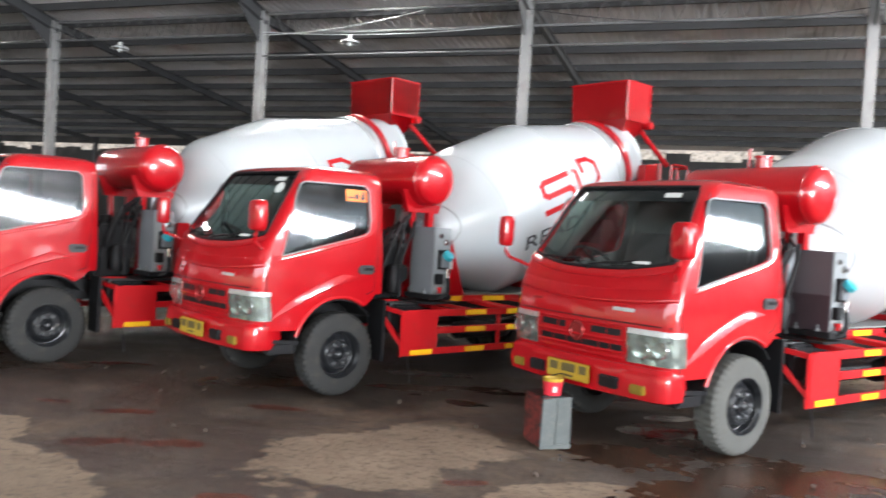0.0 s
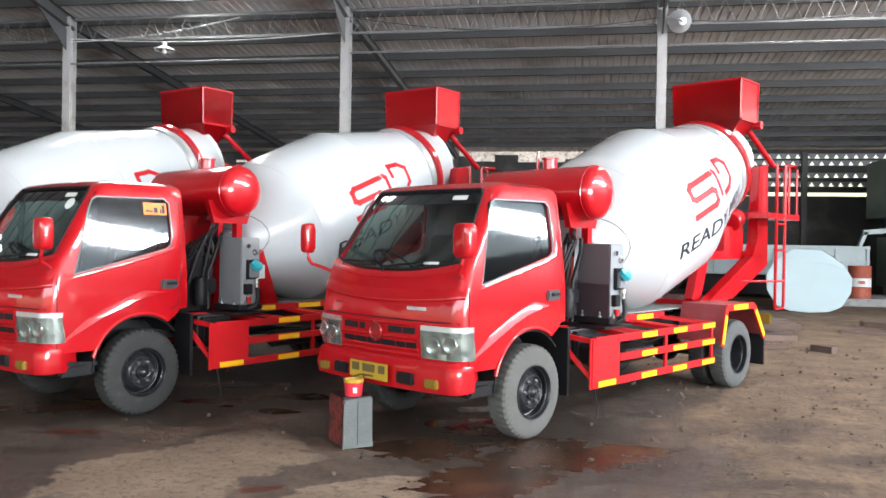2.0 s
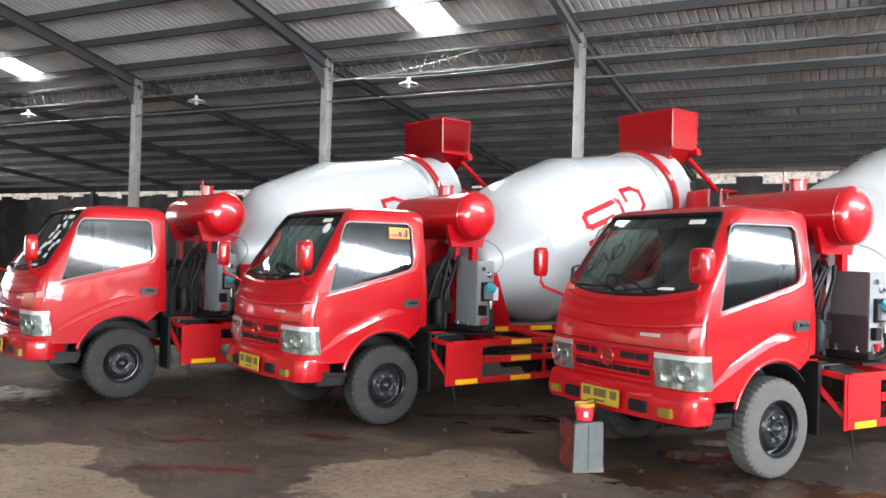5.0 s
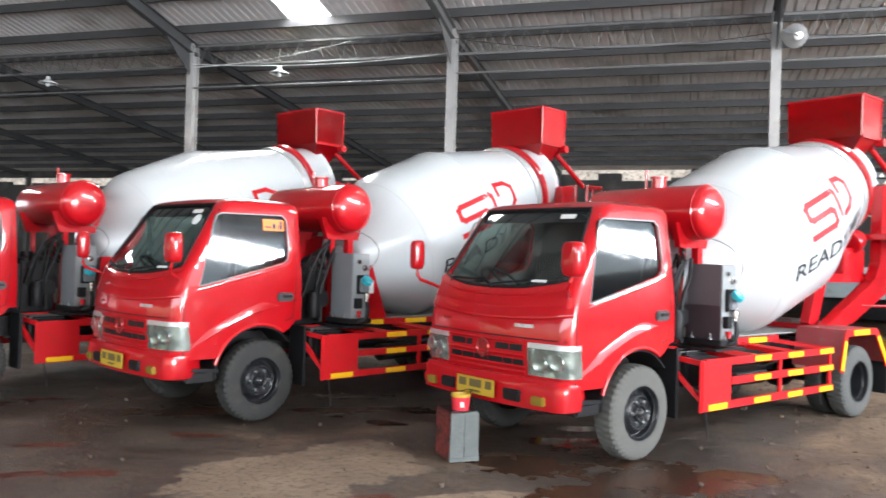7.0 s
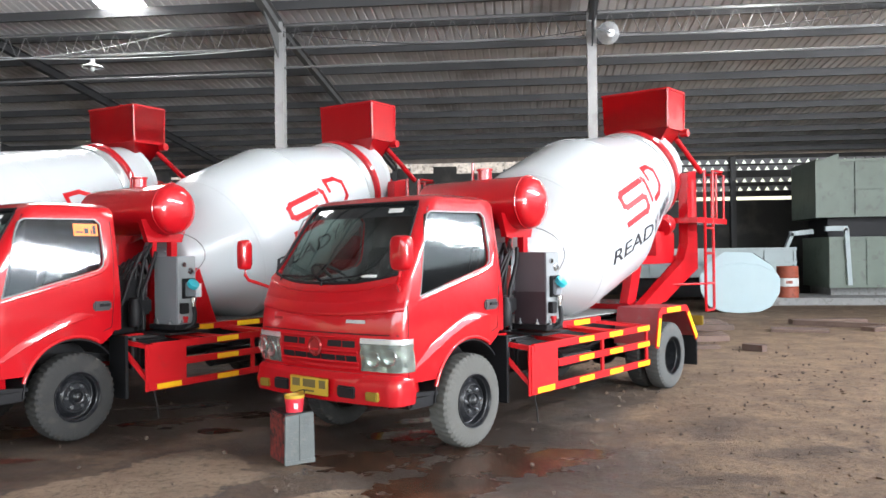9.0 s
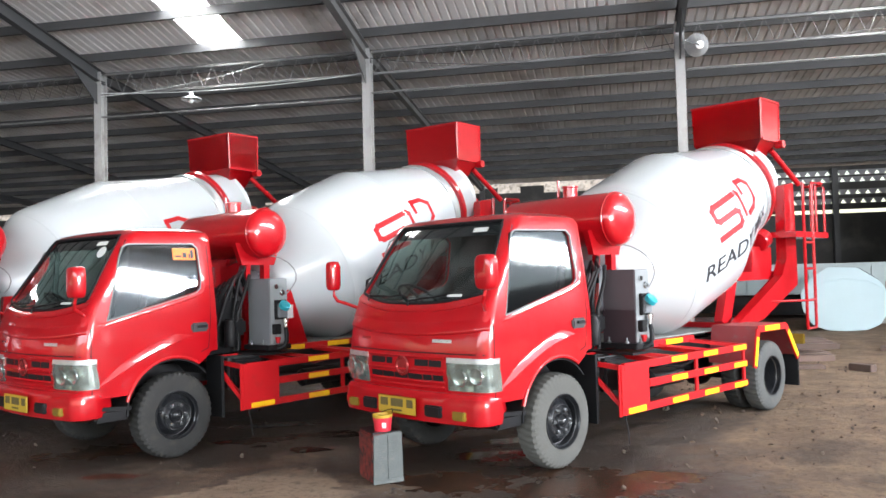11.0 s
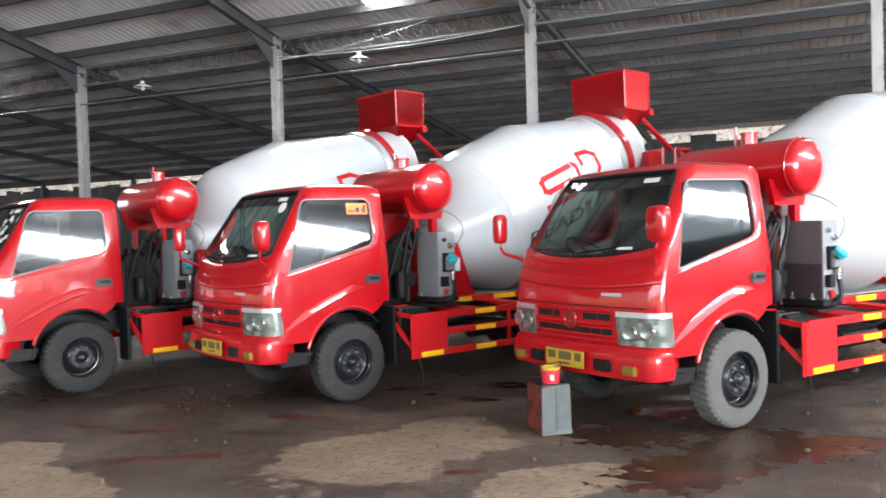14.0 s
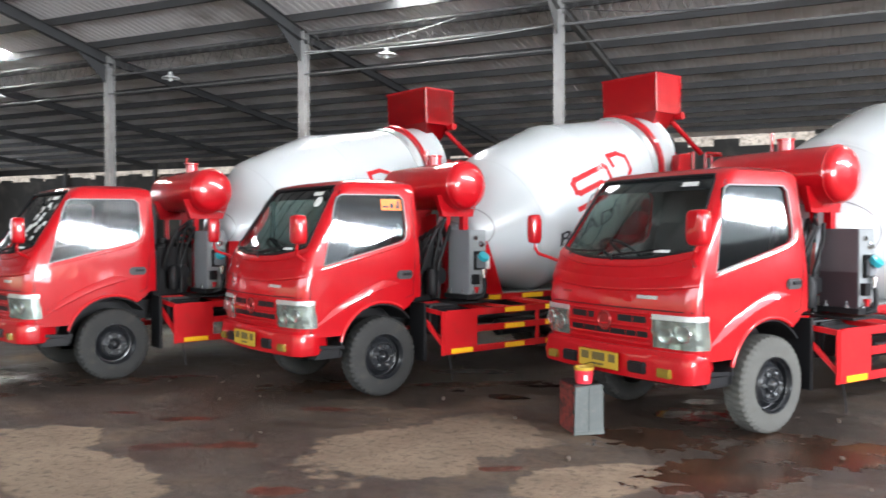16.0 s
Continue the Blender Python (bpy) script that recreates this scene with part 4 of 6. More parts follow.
    part("name_mark", skin(0.31, 0.49, 1.03, 1.055, 0.004, 0.006, 4, 1), SILVER, cab, "small silver name mark as a bar")
    part("name_mark", skin(-0.55, -0.43, 1.03, 1.05, 0.004, 0.006, 4, 1), material_badge, cab)
    hood = bmesh.new()
    strips = []
    for i in range(25):
        f = abs(i - 12) / 12
        sc, zc = -0.80 + 1.60 * i / 24, 1.085 + 0.05 * f ** 2
        strips.append([hood.verts.new(on_cab(sc, zc + h, d)) for d, h in ((-0.012, -0.020), (0.010, -0.006), (0.014, 0.002), (0.013, 0.016), (0.008, 0.045), (0.002, 0.08), (-0.006, 0.105))])
    for a, b in zip(strips, strips[1:]):
        for i in range(6):
            hood.faces.new((a[i], b[i], b[i + 1], a[i + 1]))
    part("hood_crease", hood, RED, cab)
    part("hood_gap", tube([on_cab(-0.86 + 1.72 * i / 20, 0.952, 0.0) for i in range(21)], 0.005, 6), BLACK, cab)
    cowl = bmesh.new()
    strips = [[cowl.verts.new(on_cab(-0.74 + 1.48 * i / 20, sill(-0.74 + 1.48 * i / 20) - 0.058 + h, d)) for d, h in ((-0.01, -0.02), (0.009, -0.004), (0.011, 0.006), (0.009, 0.026), (-0.004, 0.05))] for i in range(21)]
    for a, b in zip(strips, strips[1:]):
        for i in range(4):
            cowl.faces.new((a[i], b[i], b[i + 1], a[i + 1]))
    part("cowl", cowl, RED, cab)
    seal = [on_cab(-0.69 + 1.38 * i / 20, sill(-0.69 + 1.38 * i / 20), -0.002) for i in range(21)] + [on_cab(0.70 - 0.105 * i / 6, 1.405 + 0.50 * i / 6, -0.002) for i in range(7)]
    seal += [on_cab(0.575 - 1.15 * i / 10, 1.942, -0.002) for i in range(11)] + [on_cab(-0.595 - 0.105 * i / 6, 1.905 - 0.50 * i / 6, -0.002) for i in range(7)]
    part("screen_seal", tube(seal + seal[:1], 0.013, 6), BLACK, cab, "black seal round the windscreen")
    part("screen_shade", skin(-0.58, 0.58, 1.83, 1.94, -0.022, 0.002, 12, 2), INK, cab, "black shade strip along the top of the windscreen")
    part("screen_mark", skin(0.33, 0.47, 1.86, 1.895, -0.010, 0.002, 3, 1), PAPER, cab, "white mark on the windscreen")
    part("screen_sticker", skin(0.36, 0.50, 1.365, 1.385, -0.010, 0.002, 3, 1), PAPER, cab)
    for a, b in ((-0.55, -0.12), (0.0, 0.42)):
        wiper = bmesh.new()
        pts = [on_cab(a + (b - a) * i / 6, max(1.335, sill(a + (b - a) * i / 6) + 0.012) + 0.045 * (i / 6) ** 0.8, 0.012) for i in range(7)]
        tube(pts, 0.007, 6, wiper)
        tube([on_cab(a, sill(a) - 0.02, 0.015), pts[0] + Vector((0.004, 0, 0.004)), pts[3] + Vector((0.01, 0, 0.006))], 0.008, 6, wiper)
        part("wiper", wiper, BLACK, cab)
    # inside the cab
    part("dashboard", slab([(0.78, 1.0), (0.78, 1.27), (0.6, 1.3), (0.5, 1.2), (0.48, 1.0)], -0.7, 0.7, bevel=0.02), BLACK, cab)
    wheel_m = Matrix.Translation((0.42, -0.36, 1.34)) @ pose(0, 0, 0, 0, -38, 0)
    ring = bmesh.new()
    tube([wheel_m @ Vector((0.19 * math.cos(a), 0.19 * math.sin(a), 0)) for a in [2 * math.pi * i / 24 for i in range(25)]], 0.013, 8, ring)
    tube([wheel_m @ Vector((-0.18, 0, 0)), wheel_m @ Vector((0.18, 0, 0))], 0.014, 6, ring)
    tube([wheel_m @ Vector((0, 0, 0)), wheel_m @ Vector((0, 0, -0.3))], 0.02, 6, ring)
    part("steering_wheel", ring, BLACK, cab)
    for y0, y1 in ((-0.62, -0.14), (-0.05, 0.62)):
        part("seat", slab([(0.3, 1.0), (0.3, 1.1), (-0.18, 1.08), (-0.26, 1.6), (-0.36, 1.6), (-0.3, 1.0)], y0, y1, bevel=0.03), CLOTH, cab)
    return cab


def build_wheel(truck, x, y, s, tyre_mat, rear=False):
    """A steel wheel; s says which way its outer face looks."""
    m = Matrix.Translation((x, y, 0.372)) @ pose(0, 0, 0, -90 * s, 0, 0)
    dish = [(0.066, 0.0), (0.066, 0.112), (0.079, 0.120), (0.083, 0.126), (0.079, 0.133), (0.056, 0.150), (0.018, 0.177), (0.020, 0.186), (0.072, 0.19), (0.078, 0.197), (0.098, 0.2), (0.106, 0.206), (0.106, 0.214), (0.09, 0.214), (-0.09, 0.205)]
    if rear:
        dish = [(-0.1, 0.0), (-0.1, 0.07), (-0.11, 0.12), (-0.09, 0.178), (0.05, 0.188), (0.06, 0.196), (0.1, 0.2), (0.104, 0.214), (0.09, 0.214), (-0.09, 0.205)]
    rim = part("wheel", revolve(dish, m, 40), RIM, truck, "black steel wheel", smooth=30)
    prof = [(-0.06, 0.208), (-0.084, 0.245), (-0.09, 0.295), (-0.086, 0.342), (-0.072, 0.364), (-0.026, 0.372), (0.0, 0.372), (0.026, 0.372), (0.072, 0.364), (0.088, 0.342), (0.098, 0.295), (0.098, 0.245), (0.098, 0.214), (0.07, 0.206)]
    bm, rings, sides = bmesh.new(), [], 176
    for row, (along, rad) in enumerate(prof):
        ring = []
        for k in range(sides):
            a = 2 * math.pi * k / sides
            shift = (k + (2 if row > 6 else 0)) % 4
            cut = 0.010 if row in (4, 8) and shift < 2 else 0.009 if row in (5, 7) and shift < 2 else 0.004 if row in (3, 9) and shift < 2 else 0.007 if row == 6 else 0.0
            ring.append(bm.verts.new(m @ Vector(((rad - cut) * math.cos(a), (rad - cut) * math.sin(a), along))))
        rings.append(ring)
    for a, b in zip(rings, rings[1:]):
        for k in range(sides):
            bm.faces.new((a[k], a[(k + 1) % sides], b[(k + 1) % sides], b[k]))
    part("tyre", bm, tyre_mat, rim, "worn rubber tyre with block tread", smooth=30)
    if not rear:
        for k in range(6):
            a = 2 * math.pi * k / 6
            c = m @ Matrix.Rotation(a, 4, "Z") @ Matrix.Translation((0.092, 0, 0.066))
            part("nut", revolve([(0, 0.017), (0.022, 0.016), (0.026, 0.010), (0.034, 0.008), (0.034, 0.0)], c, 8), NUT, rim)
            c = m @ Matrix.Rotation(a + 0.52, 4, "Z") @ Matrix.Translation((0.163, 0, 0.0385)) @ pose(0, 0, 0, 0, 57, 0) @ Matrix.Diagonal((0.75, 1.25, 1, 1))
            part("vent_hole", revolve([(0.001, 0.0), (0.0015, 0.020), (0.0, 0.024)], c, 14), INK, rim, smooth=0)
        part("hub", revolve([(0.066, 0.066), (0.088, 0.064), (0.094, 0.060), (0.092, 0.052), (0.076, 0.046), (0.081, 0.04), (0.104, 0.03), (0.114, 0.018), (0.116, 0.0)], m, 28), RIM, rim)
    else:
        part("hub", revolve([(-0.1, 0.08), (-0.04, 0.075), (-0.03, 0.06), (-0.02, 0.03), (-0.02, 0.0)], m, 24), BLACK, rim)
    return rim


# The drum's axis leans back and up; rows of (along, radius).
AXIS_FROM, AXIS_TILT = Vector((-1.551, 0, 1.364)), 21.1
DRUM = [(0.0, 0.0), (0.0, 0.30), (0.02, 0.37), (0.05, 0.415), (0.09, 0.445), (0.62, 0.815), (0.68, 0.845), (0.74, 0.857), (0.80, 0.862), (1.60, 0.890), (1.68, 0.888), (1.76, 0.872), (2.95, 0.590), (3.02, 0.575)]
DRUM_M = Matrix.Translation(AXIS_FROM) @ pose(0, 0, 0, 0, -(90 - AXIS_TILT), 0)


def drum_radius(s):
    for a, b in zip(DRUM, DRUM[1:]):
        if b[0] > a[0] and s <= b[0]:
            return a[1] + (b[1] - a[1]) * (s - a[0]) / (b[0] - a[0])
    return DRUM[-1][1]


def on_drum(s, arc, out=0.003):
    """A point of the drum's skin: s along it from the front, arc in metres up from the middle of its left side."""
    r = drum_radius(s)
    a = arc / 0.86
    return DRUM_M @ Vector(((r + out) * math.sin(a), (r + out) * math.cos(a), s))


def wrap(bm, s0, arc0, out=0.003):
    for e_cut in range(2):
        long = [e for e in bm.edges if e.calc_length() > 0.06]
        if long:
            bmesh.ops.subdivide_edges(bm, edges=long, cuts=1)
    bmesh.ops.triangulate(bm, faces=bm.faces)
    for vtx in bm.verts:
        vtx.co = on_drum(s0 + vtx.co.x, arc0 + vtx.co.y, out + vtx.co.z)
    return bm


def stroke(path, w, t=0.002):
    bm = bmesh.new()
    for a, b in zip(path, path[1:]):
        d = (Vector(b) - Vector(a)).normalized() * w / 2
        bar((a[0] - d.x, a[1] - d.y, 0), (b[0] + d.x, b[1] + d.y, 0), w, t, bm)
    return bm


def build_drum(truck):
    drum = part("mixing_drum", revolve(DRUM, DRUM_M, 72), WHITE, truck, "glossy white mixing drum leaning up to the rear", smooth=22)
    part("drum_neck", revolve([(3.02, 0.575), (3.08, 0.555), (3.50, 0.47), (3.52, 0.48), (3.55, 0.48), (3.55, 0.44), (3.2, 0.36)], DRUM_M, 56), WHITE, drum, smooth=30)
    part("roller_ring", revolve([(2.86, 0.605), (2.86, 0.628), (2.865, 0.633), (2.935, 0.633), (2.94, 0.628), (2.94, 0.585)], DRUM_M, 64), SILVER, drum, "grey steel roller ring", smooth=30)
    part("red_band", revolve([(3.035, 0.56), (3.035, 0.618), (3.042, 0.626), (3.098, 0.626), (3.105, 0.618), (3.105, 0.54)], DRUM_M, 64), RED, drum, "red band round the drum's neck", smooth=30)
    part("weld_seam", revolve([(0.605, 0.8040), (0.612, 0.8110), (0.62, 0.8165), (0.628, 0.8205), (0.637, 0.8220)], DRUM_M, 64), WHITE, drum)
    part("weld_seam", revolve([(1.68, 0.886), (1.685, 0.892), (1.695, 0.891), (1.70, 0.884)], DRUM_M, 64), WHITE, drum)
    words = letters("READY MIX", 0.215, 0.001, 0.12)
    width = max(p.co.x for p in words.verts) - min(p.co.x for p in words.verts)
    bmesh.ops.scale(words, verts=words.verts, vec=(1.95 / width, 1, 1))
    part("lettering", wrap(words, 1.68, -0.19), INK, drum, "black words READY MIX", smooth=0)
    logo = bmesh.new()
    paths = [[(0.33, 0.32), (0.03, 0.32), (0.0, 0.29), (0.0, 0.2), (0.03, 0.17), (0.24, 0.17), (0.27, 0.14), (0.27, 0.05), (0.24, 0.02), (-0.02, 0.02)],
             [(0.33, 0.32), (0.36, 0.29), (0.36, 0.08)], [(0.45, 0.28), (0.45, 0.40), (0.58, 0.39), (0.66, 0.31), (0.66, 0.12), (0.59, 0.05), (0.45, 0.04)]]
    for p in paths:
        piece = stroke([(x * 1.68, y * 1.04) for x, y in p], 0.060)
        me = bpy.data.meshes.new("stroke")
        piece.to_mesh(me)
        piece.free()
        logo.from_mesh(me)
        bpy.data.meshes.remove(me)
    part("logo", wrap(logo, 1.15, 0.03, 0.004), RED_MATT, drum, "red angular logo as plain strokes", smooth=0)
    return drum


def build_body(truck):
    chassis = bmesh.new()
    for s in (-1, 1):
        box(-4.55, 0.6, s * 0.36 - 0.035, s * 0.36 + 0.035, 0.58, 0.78, bm=chassis)
    for x in (-0.6, -1.6, -2.6, -3.6, -4.45):
        box(x - 0.04, x + 0.04, -0.36, 0.36, 0.62, 0.76, bm=chassis)
    part("chassis", chassis, BLACK, truck, "black chassis rails", smooth=0)
    under = bmesh.new()
    tube([(0, -0.7, 0.372), (0, 0.7, 0.372)], 0.06, 10, under)
    tube([(-3.5, -0.7, 0.372), (-3.5, 0.7, 0.372)], 0.07, 10, under)
    bmesh.ops.create_icosphere(under, subdivisions=2, radius=0.19, matrix=Matrix.Translation((-3.5, 0.05, 0.39)))
    tube([(-0.3, 0, 0.6), (-3.4, 0.05, 0.45)], 0.05, 8, under)
    box(-0.3, 0.55, -0.3, 0.3, 0.4, 0.9, 0.05, under)
    box(-2.4, -1.5, -0.75, -0.42, 0.4, 0.72, 0.03, under)
    part("axles_and_engine", under, BLACK, truck, "dark axles and engine under the truck")
    # side guard
    for s in (-1, 1):
        y = s * 0.95
        panel = part("side_panel", box(-1.0, -0.58, y - 0.015, y + 0.015, 0.345, 0.755, 0.004), RED_MATT, truck, "red steel side panel")
        if s > 0:
            part("panel_corner", bar((-0.575, y, 0.34), (-0.575, y, 0.76), 0.012, 0.035), RED_MATT, panel)
        for z, x0 in ((0.735, -0.62), (0.57, -1.0), (0.375, -0.62)):
            rail = part("side_rail", box(-2.84, x0, y - 0.018, y + 0.018, z - 0.032, z + 0.032, 0.005), RED_MATT, truck, "red side guard rail")
            for x in {0.735: (-1.5, -2.08, -2.68), 0.57: (-1.5, -2.08, -2.68), 0.375: (-0.8, -1.5, -2.08, -2.68)}[z]:
                part("reflector", box(x - 0.135, x + 0.135, y + s * 0.0185, y + s * 0.022, z - 0.024, z + 0.024), YELLOW, rail, "yellow reflective strip", smooth=0)
        for x in (-1.86, -2.82):
            part("guard_post", box(x - 0.02, x + 0.02, y - s * 0.018 - 0.01, y - s * 0.018 + 0.01, 0.345, 0.765), RED_MATT, truck)
        for x in (-1.15, -1.95, -2.75):
            brace = bmesh.new()
            bar((x, s * 0.4, 0.78), (x, y, 0.75), 0.04, 0.04, brace)
            bar((x + 0.02, s * 0.4, 0.62), (x + 0.25, y - s * 0.03, 0.72), 0.03, 0.03, brace)
            part("guard_bracket", brace, RED_MATT, truck)
        for xa, xb in ((-1.2, -1.5), (-1.9, -2.2), (-2.5, -2.75)):
            part("deck_brace", bar((xa, s * 0.5, 0.80), (xb, y - s * 0.03, 0.745), 0.03, 0.03), RED_MATT, truck)
        part("air_line", tube([(-0.5, s * 0.62, 0.70), (-0.9, s * 0.66, 0.60), (-1.5, s * 0.62, 0.66), (-2.1, s * 0.64, 0.58), (-2.8, s * 0.6, 0.68)], 0.014, 6), BLACK, truck)
        part("air_reservoir", revolve([(-0.3, 0.0), (-0.3, 0.06), (-0.27, 0.09), (0.27, 0.09), (0.3, 0.06), (0.3, 0.0)], Matrix.Translation((-1.9, s * 0.56, 0.5)) @ pose(0, 0, 0, 0, 90, 0), 20), BLACK, truck, "black air reservoir")
        strut = bmesh.new()
        bar((-0.55, s * 0.45, 0.79), (-0.62, y, 0.73), 0.04, 0.04, strut)
        bar((-0.5, s * 0.6, 0.80), (-0.6, y, 0.42), 0.035, 0.035, strut)
        bar((-0.5, s * 0.5, 0.80), (-1.2, s * 0.5, 0.80), 0.04, 0.04, strut)
        part("guard_strut", strut, RED_MATT, truck)
        part("deck_rail", box(-2.6, -1.1, s * 0.47, s * 0.52, 0.79, 0.85) if s > 0 else box(-2.6, -1.1, -0.52, -0.47, 0.79, 0.85), RED_MATT, truck)
        for x in (-1.55, -2.2):
            part("deck_reflector", box(x - 0.16, x + 0.16, s * 0.522, s * 0.526, 0.795, 0.845) if s > 0 else box(x - 0.16, x + 0.16, -0.526, -0.522, 0.795, 0.845), YELLOW, truck, "yellow reflective strip", smooth=0)
        # rear wing, three flat plates, edged in yellow and red
        wing = bmesh.new()
        line = [(-3.0, 0.53), (-3.1, 0.92), (-3.78, 0.92), (-4.08, 0.55)]
        for a, b in zip(line, line[1:]):
            d = (Vector(b) - Vector(a)).normalized()
            nn = Vector((d.y, -d.x)) * 0.008
            slab([(a[0], a[1]), (b[0], b[1]), (b[0] - nn.x, b[1] - nn.y), (a[0] - nn.x, a[1] - nn.y)], s * 0.46, s * 0.97, "y", wing)
        wing_ob = part("rear_wing", wing, WING, truck, "faded red mudguard over the rear wheels", smooth=0)
        edge = bmesh.new()
        for a, b in zip(line, line[1:]):
            bar((a[0], s * 0.965, a[1] - 0.03), (b[0], s * 0.965, b[1] - 0.03), 0.018, 0.07, edge)
        part("wing_edge", edge, RED_MATT, wing_ob)
        for f0, f1, k in ((0.05, 0.8, 0), (0.22, 0.75, 1), (0.15, 0.95, 2)):
            a, b = Vector(line[k]), Vector(line[k + 1])
            p, q = a + (b - a) * f0, a + (b - a) * f1
            part("wing_reflector", bar((p.x, s * 0.977, p.y - 0.03), (q.x, s * 0.977, q.y - 0.03), 0.004, 0.055), YELLOW, wing_ob, "yellow reflective strip", smooth=0)
        part("mud_flap", box(-4.12, -4.09, min(s * 0.55, s * 0.96), max(s * 0.55, s * 0.96), 0.2, 0.6, 0.006), BLACK, truck, "black rubber mud flap")
        part("front_mud_flap", box(-0.50, -0.47, min(s * 0.56, s * 0.79), max(s * 0.56, s * 0.79), 0.28, 0.84), BLACK, truck)
        # rear pedestal leg
        leg = slab([(-3.55, 0.92), (-4.16, 0.92), (-5.17, 1.30), (-5.14, 2.58), (-4.86, 2.53), (-4.85, 1.62), (-4.72, 1.42)], s * 0.50 - 0.06, s * 0.50 + 0.06, "y", bevel=0.008)
        part("pedestal_leg", leg, RED, truck, "red steel leg of the rear pedestal", smooth=20)
    cross = bmesh.new()
    box(-4.95, -3.7, -0.42, 0.42, 1.38, 1.48, 0.005, cross)
    box(-4.4, -3.5, -0.4, 0.4, 0.80, 0.92, bm=cross)
    bar((-3.55, -0.35, 0.9), (-3.75, -0.35, 1.4), 0.1, 0.2, cross)
    bar((-3.55, 0.35, 0.9), (-3.75, 0.35, 1.4), 0.1, 0.2, cross)
    box(-4.75, -4.2, -0.42, 0.42, 1.48, 1.78, 0.01, cross)
    part("rear_pedestal", cross, RED, truck, "red rear pedestal under the drum")
    for s in (-1, 1):
        part("roller", revolve([(-0.08, 0.0), (-0.08, 0.11), (-0.06, 0.125), (0.06, 0.125), (0.08, 0.11), (0.08, 0.0)], Matrix.Translation((-4.5, s * 0.40, 1.86)) @ pose(0, 0, 0, 0, -69, 0), 28), RED, truck)
    # front pedestal
    for s in (-1, 1):
        part("front_pedestal", slab([(-1.42, 0.78), (-1.85, 0.78), (-1.60, 1.42), (-1.46, 1.42)], s * 0.42 - 0.03, s * 0.42 + 0.03, "y", bevel=0.005), RED, truck, "red front pedestal plate")
    part("pedestal_label", box(-1.62, -1.54, 0.4505, 0.4525, 1.12, 1.26), PAPER, truck, "white paper label")
    part("strap", tube([(-0.60, 0.93, 0.62), (-0.64, 0.94, 0.4), (-0.68, 0.95, 0.2), (-0.69, 0.95, 0.1)], 0.007, 6), BLACK, truck)
    part("gearbox", revolve([(-0.5, 0.0), (-0.5, 0.16), (-0.3, 0.2), (-0.1, 0.24), (0.0, 0.3), (0.02, 0.3)], DRUM_M, 28), GREY_BOX, truck, "grey drum gearbox")
    for k in range(14):
        a = 2 * math.pi * k / 14
        part("bolt", revolve([(-0.03, 0.0), (-0.03, 0.018), (0.0, 0.018)], DRUM_M @ Matrix.Translation((0.27 * math.cos(a), 0.27 * math.sin(a), 0)), 8), SILVER, truck)
    # water tank across the frame
    TANK_X, TANK_Z, TR = -1.18, 2.0, 0.245
    tm = Matrix.Translation((TANK_X, 0, TANK_Z)) @ pose(0, 0, 0, -90, 0, 0)
    end = [(0.575, TR), (0.61, TR * 0.965), (0.638, TR * 0.87), (0.66, TR * 0.62), (0.672, TR * 0.3), (0.675, 0.0)]
    tank = part("water_tank", revolve([(-z, r) for z, r in end[::-1]] + end, tm, 44), RED, truck, "glossy red water tank lying across the frame", smooth=45)
    part("tank_seam", revolve([(0.558, TR - 0.002), (0.562, TR + 0.006), (0.572, TR + 0.006), (0.576, TR - 0.002)], tm, 44), RED, tank)
    part("filler_cap", revolve([(0.0, 0.07), (0.1, 0.07), (0.105, 0.08), (0.12, 0.08), (0.125, 0.0)], Matrix.Translation((TANK_X, 0.06, TANK_Z + TR - 0.02)), 20), RED, tank)
    part("filler_neck", tube([(TANK_X, -0.08, TANK_Z + TR - 0.01), (TANK_X, -0.08, TANK_Z + TR + 0.17)], 0.014, 8), RED, tank)
    for s in (-1, 1):
        sad = slab([(-0.20, -0.32), (0.20, -0.32), (0.28, -0.1), (-0.28, -0.1)], s * 0.42 - 0.03, s * 0.42 + 0.03, "y")
        bmesh.ops.translate(sad, verts=sad.verts, vec=(TANK_X, 0, TANK_Z))
        part("tank_saddle", sad, RED, truck, "red saddle under the tank")
        post = bmesh.new()
        bar((TANK_X - 0.1, s * 0.42, 0.78), (TANK_X - 0.1, s * 0.42, TANK_Z - 0.3), 0.07, 0.07, post)
        bar((TANK_X + 0.12, s * 0.35, 0.78), (TANK_X + 0.12, s * 0.42, TANK_Z - 0.3), 0.05, 0.05, post)
        part("tank_post", post, RED, truck)
    # control box with gauge and hose
    cbox = part("control_box", box(-1.2, -0.98, 0.53, 0.86, 0.90, 1.54, 0.008), GREY_BOX, truck, "grey steel control box")
    part("box_foot", box(-1.22, -0.94, 0.5, 0.89, 0.85, 0.90, 0.006), BLACK, cbox)
    part("valve_body", box(-1.16, -1.05, 0.86, 0.92, 1.16, 1.3, 0.01), GREY_BOX, cbox)
    part("gauge", revolve([(0, 0.055), (0.04, 0.055), (0.045, 0.045), (0.045, 0.0)], Matrix.Translation((-1.1, 0.93, 1.26)) @ pose(0, 0, 0, 0, 45, 90), 24), TEAL, cbox, "teal round gauge")
    # Added thin sheet: paints the side that catches the light paler than the front.
    part("side_plate", box(-1.195, -0.985, 0.8605, 0.866, 0.91, 1.535, 0.002), LIT_SIDE, cbox, "pale grey sheet that paints the box's lit side lighter")
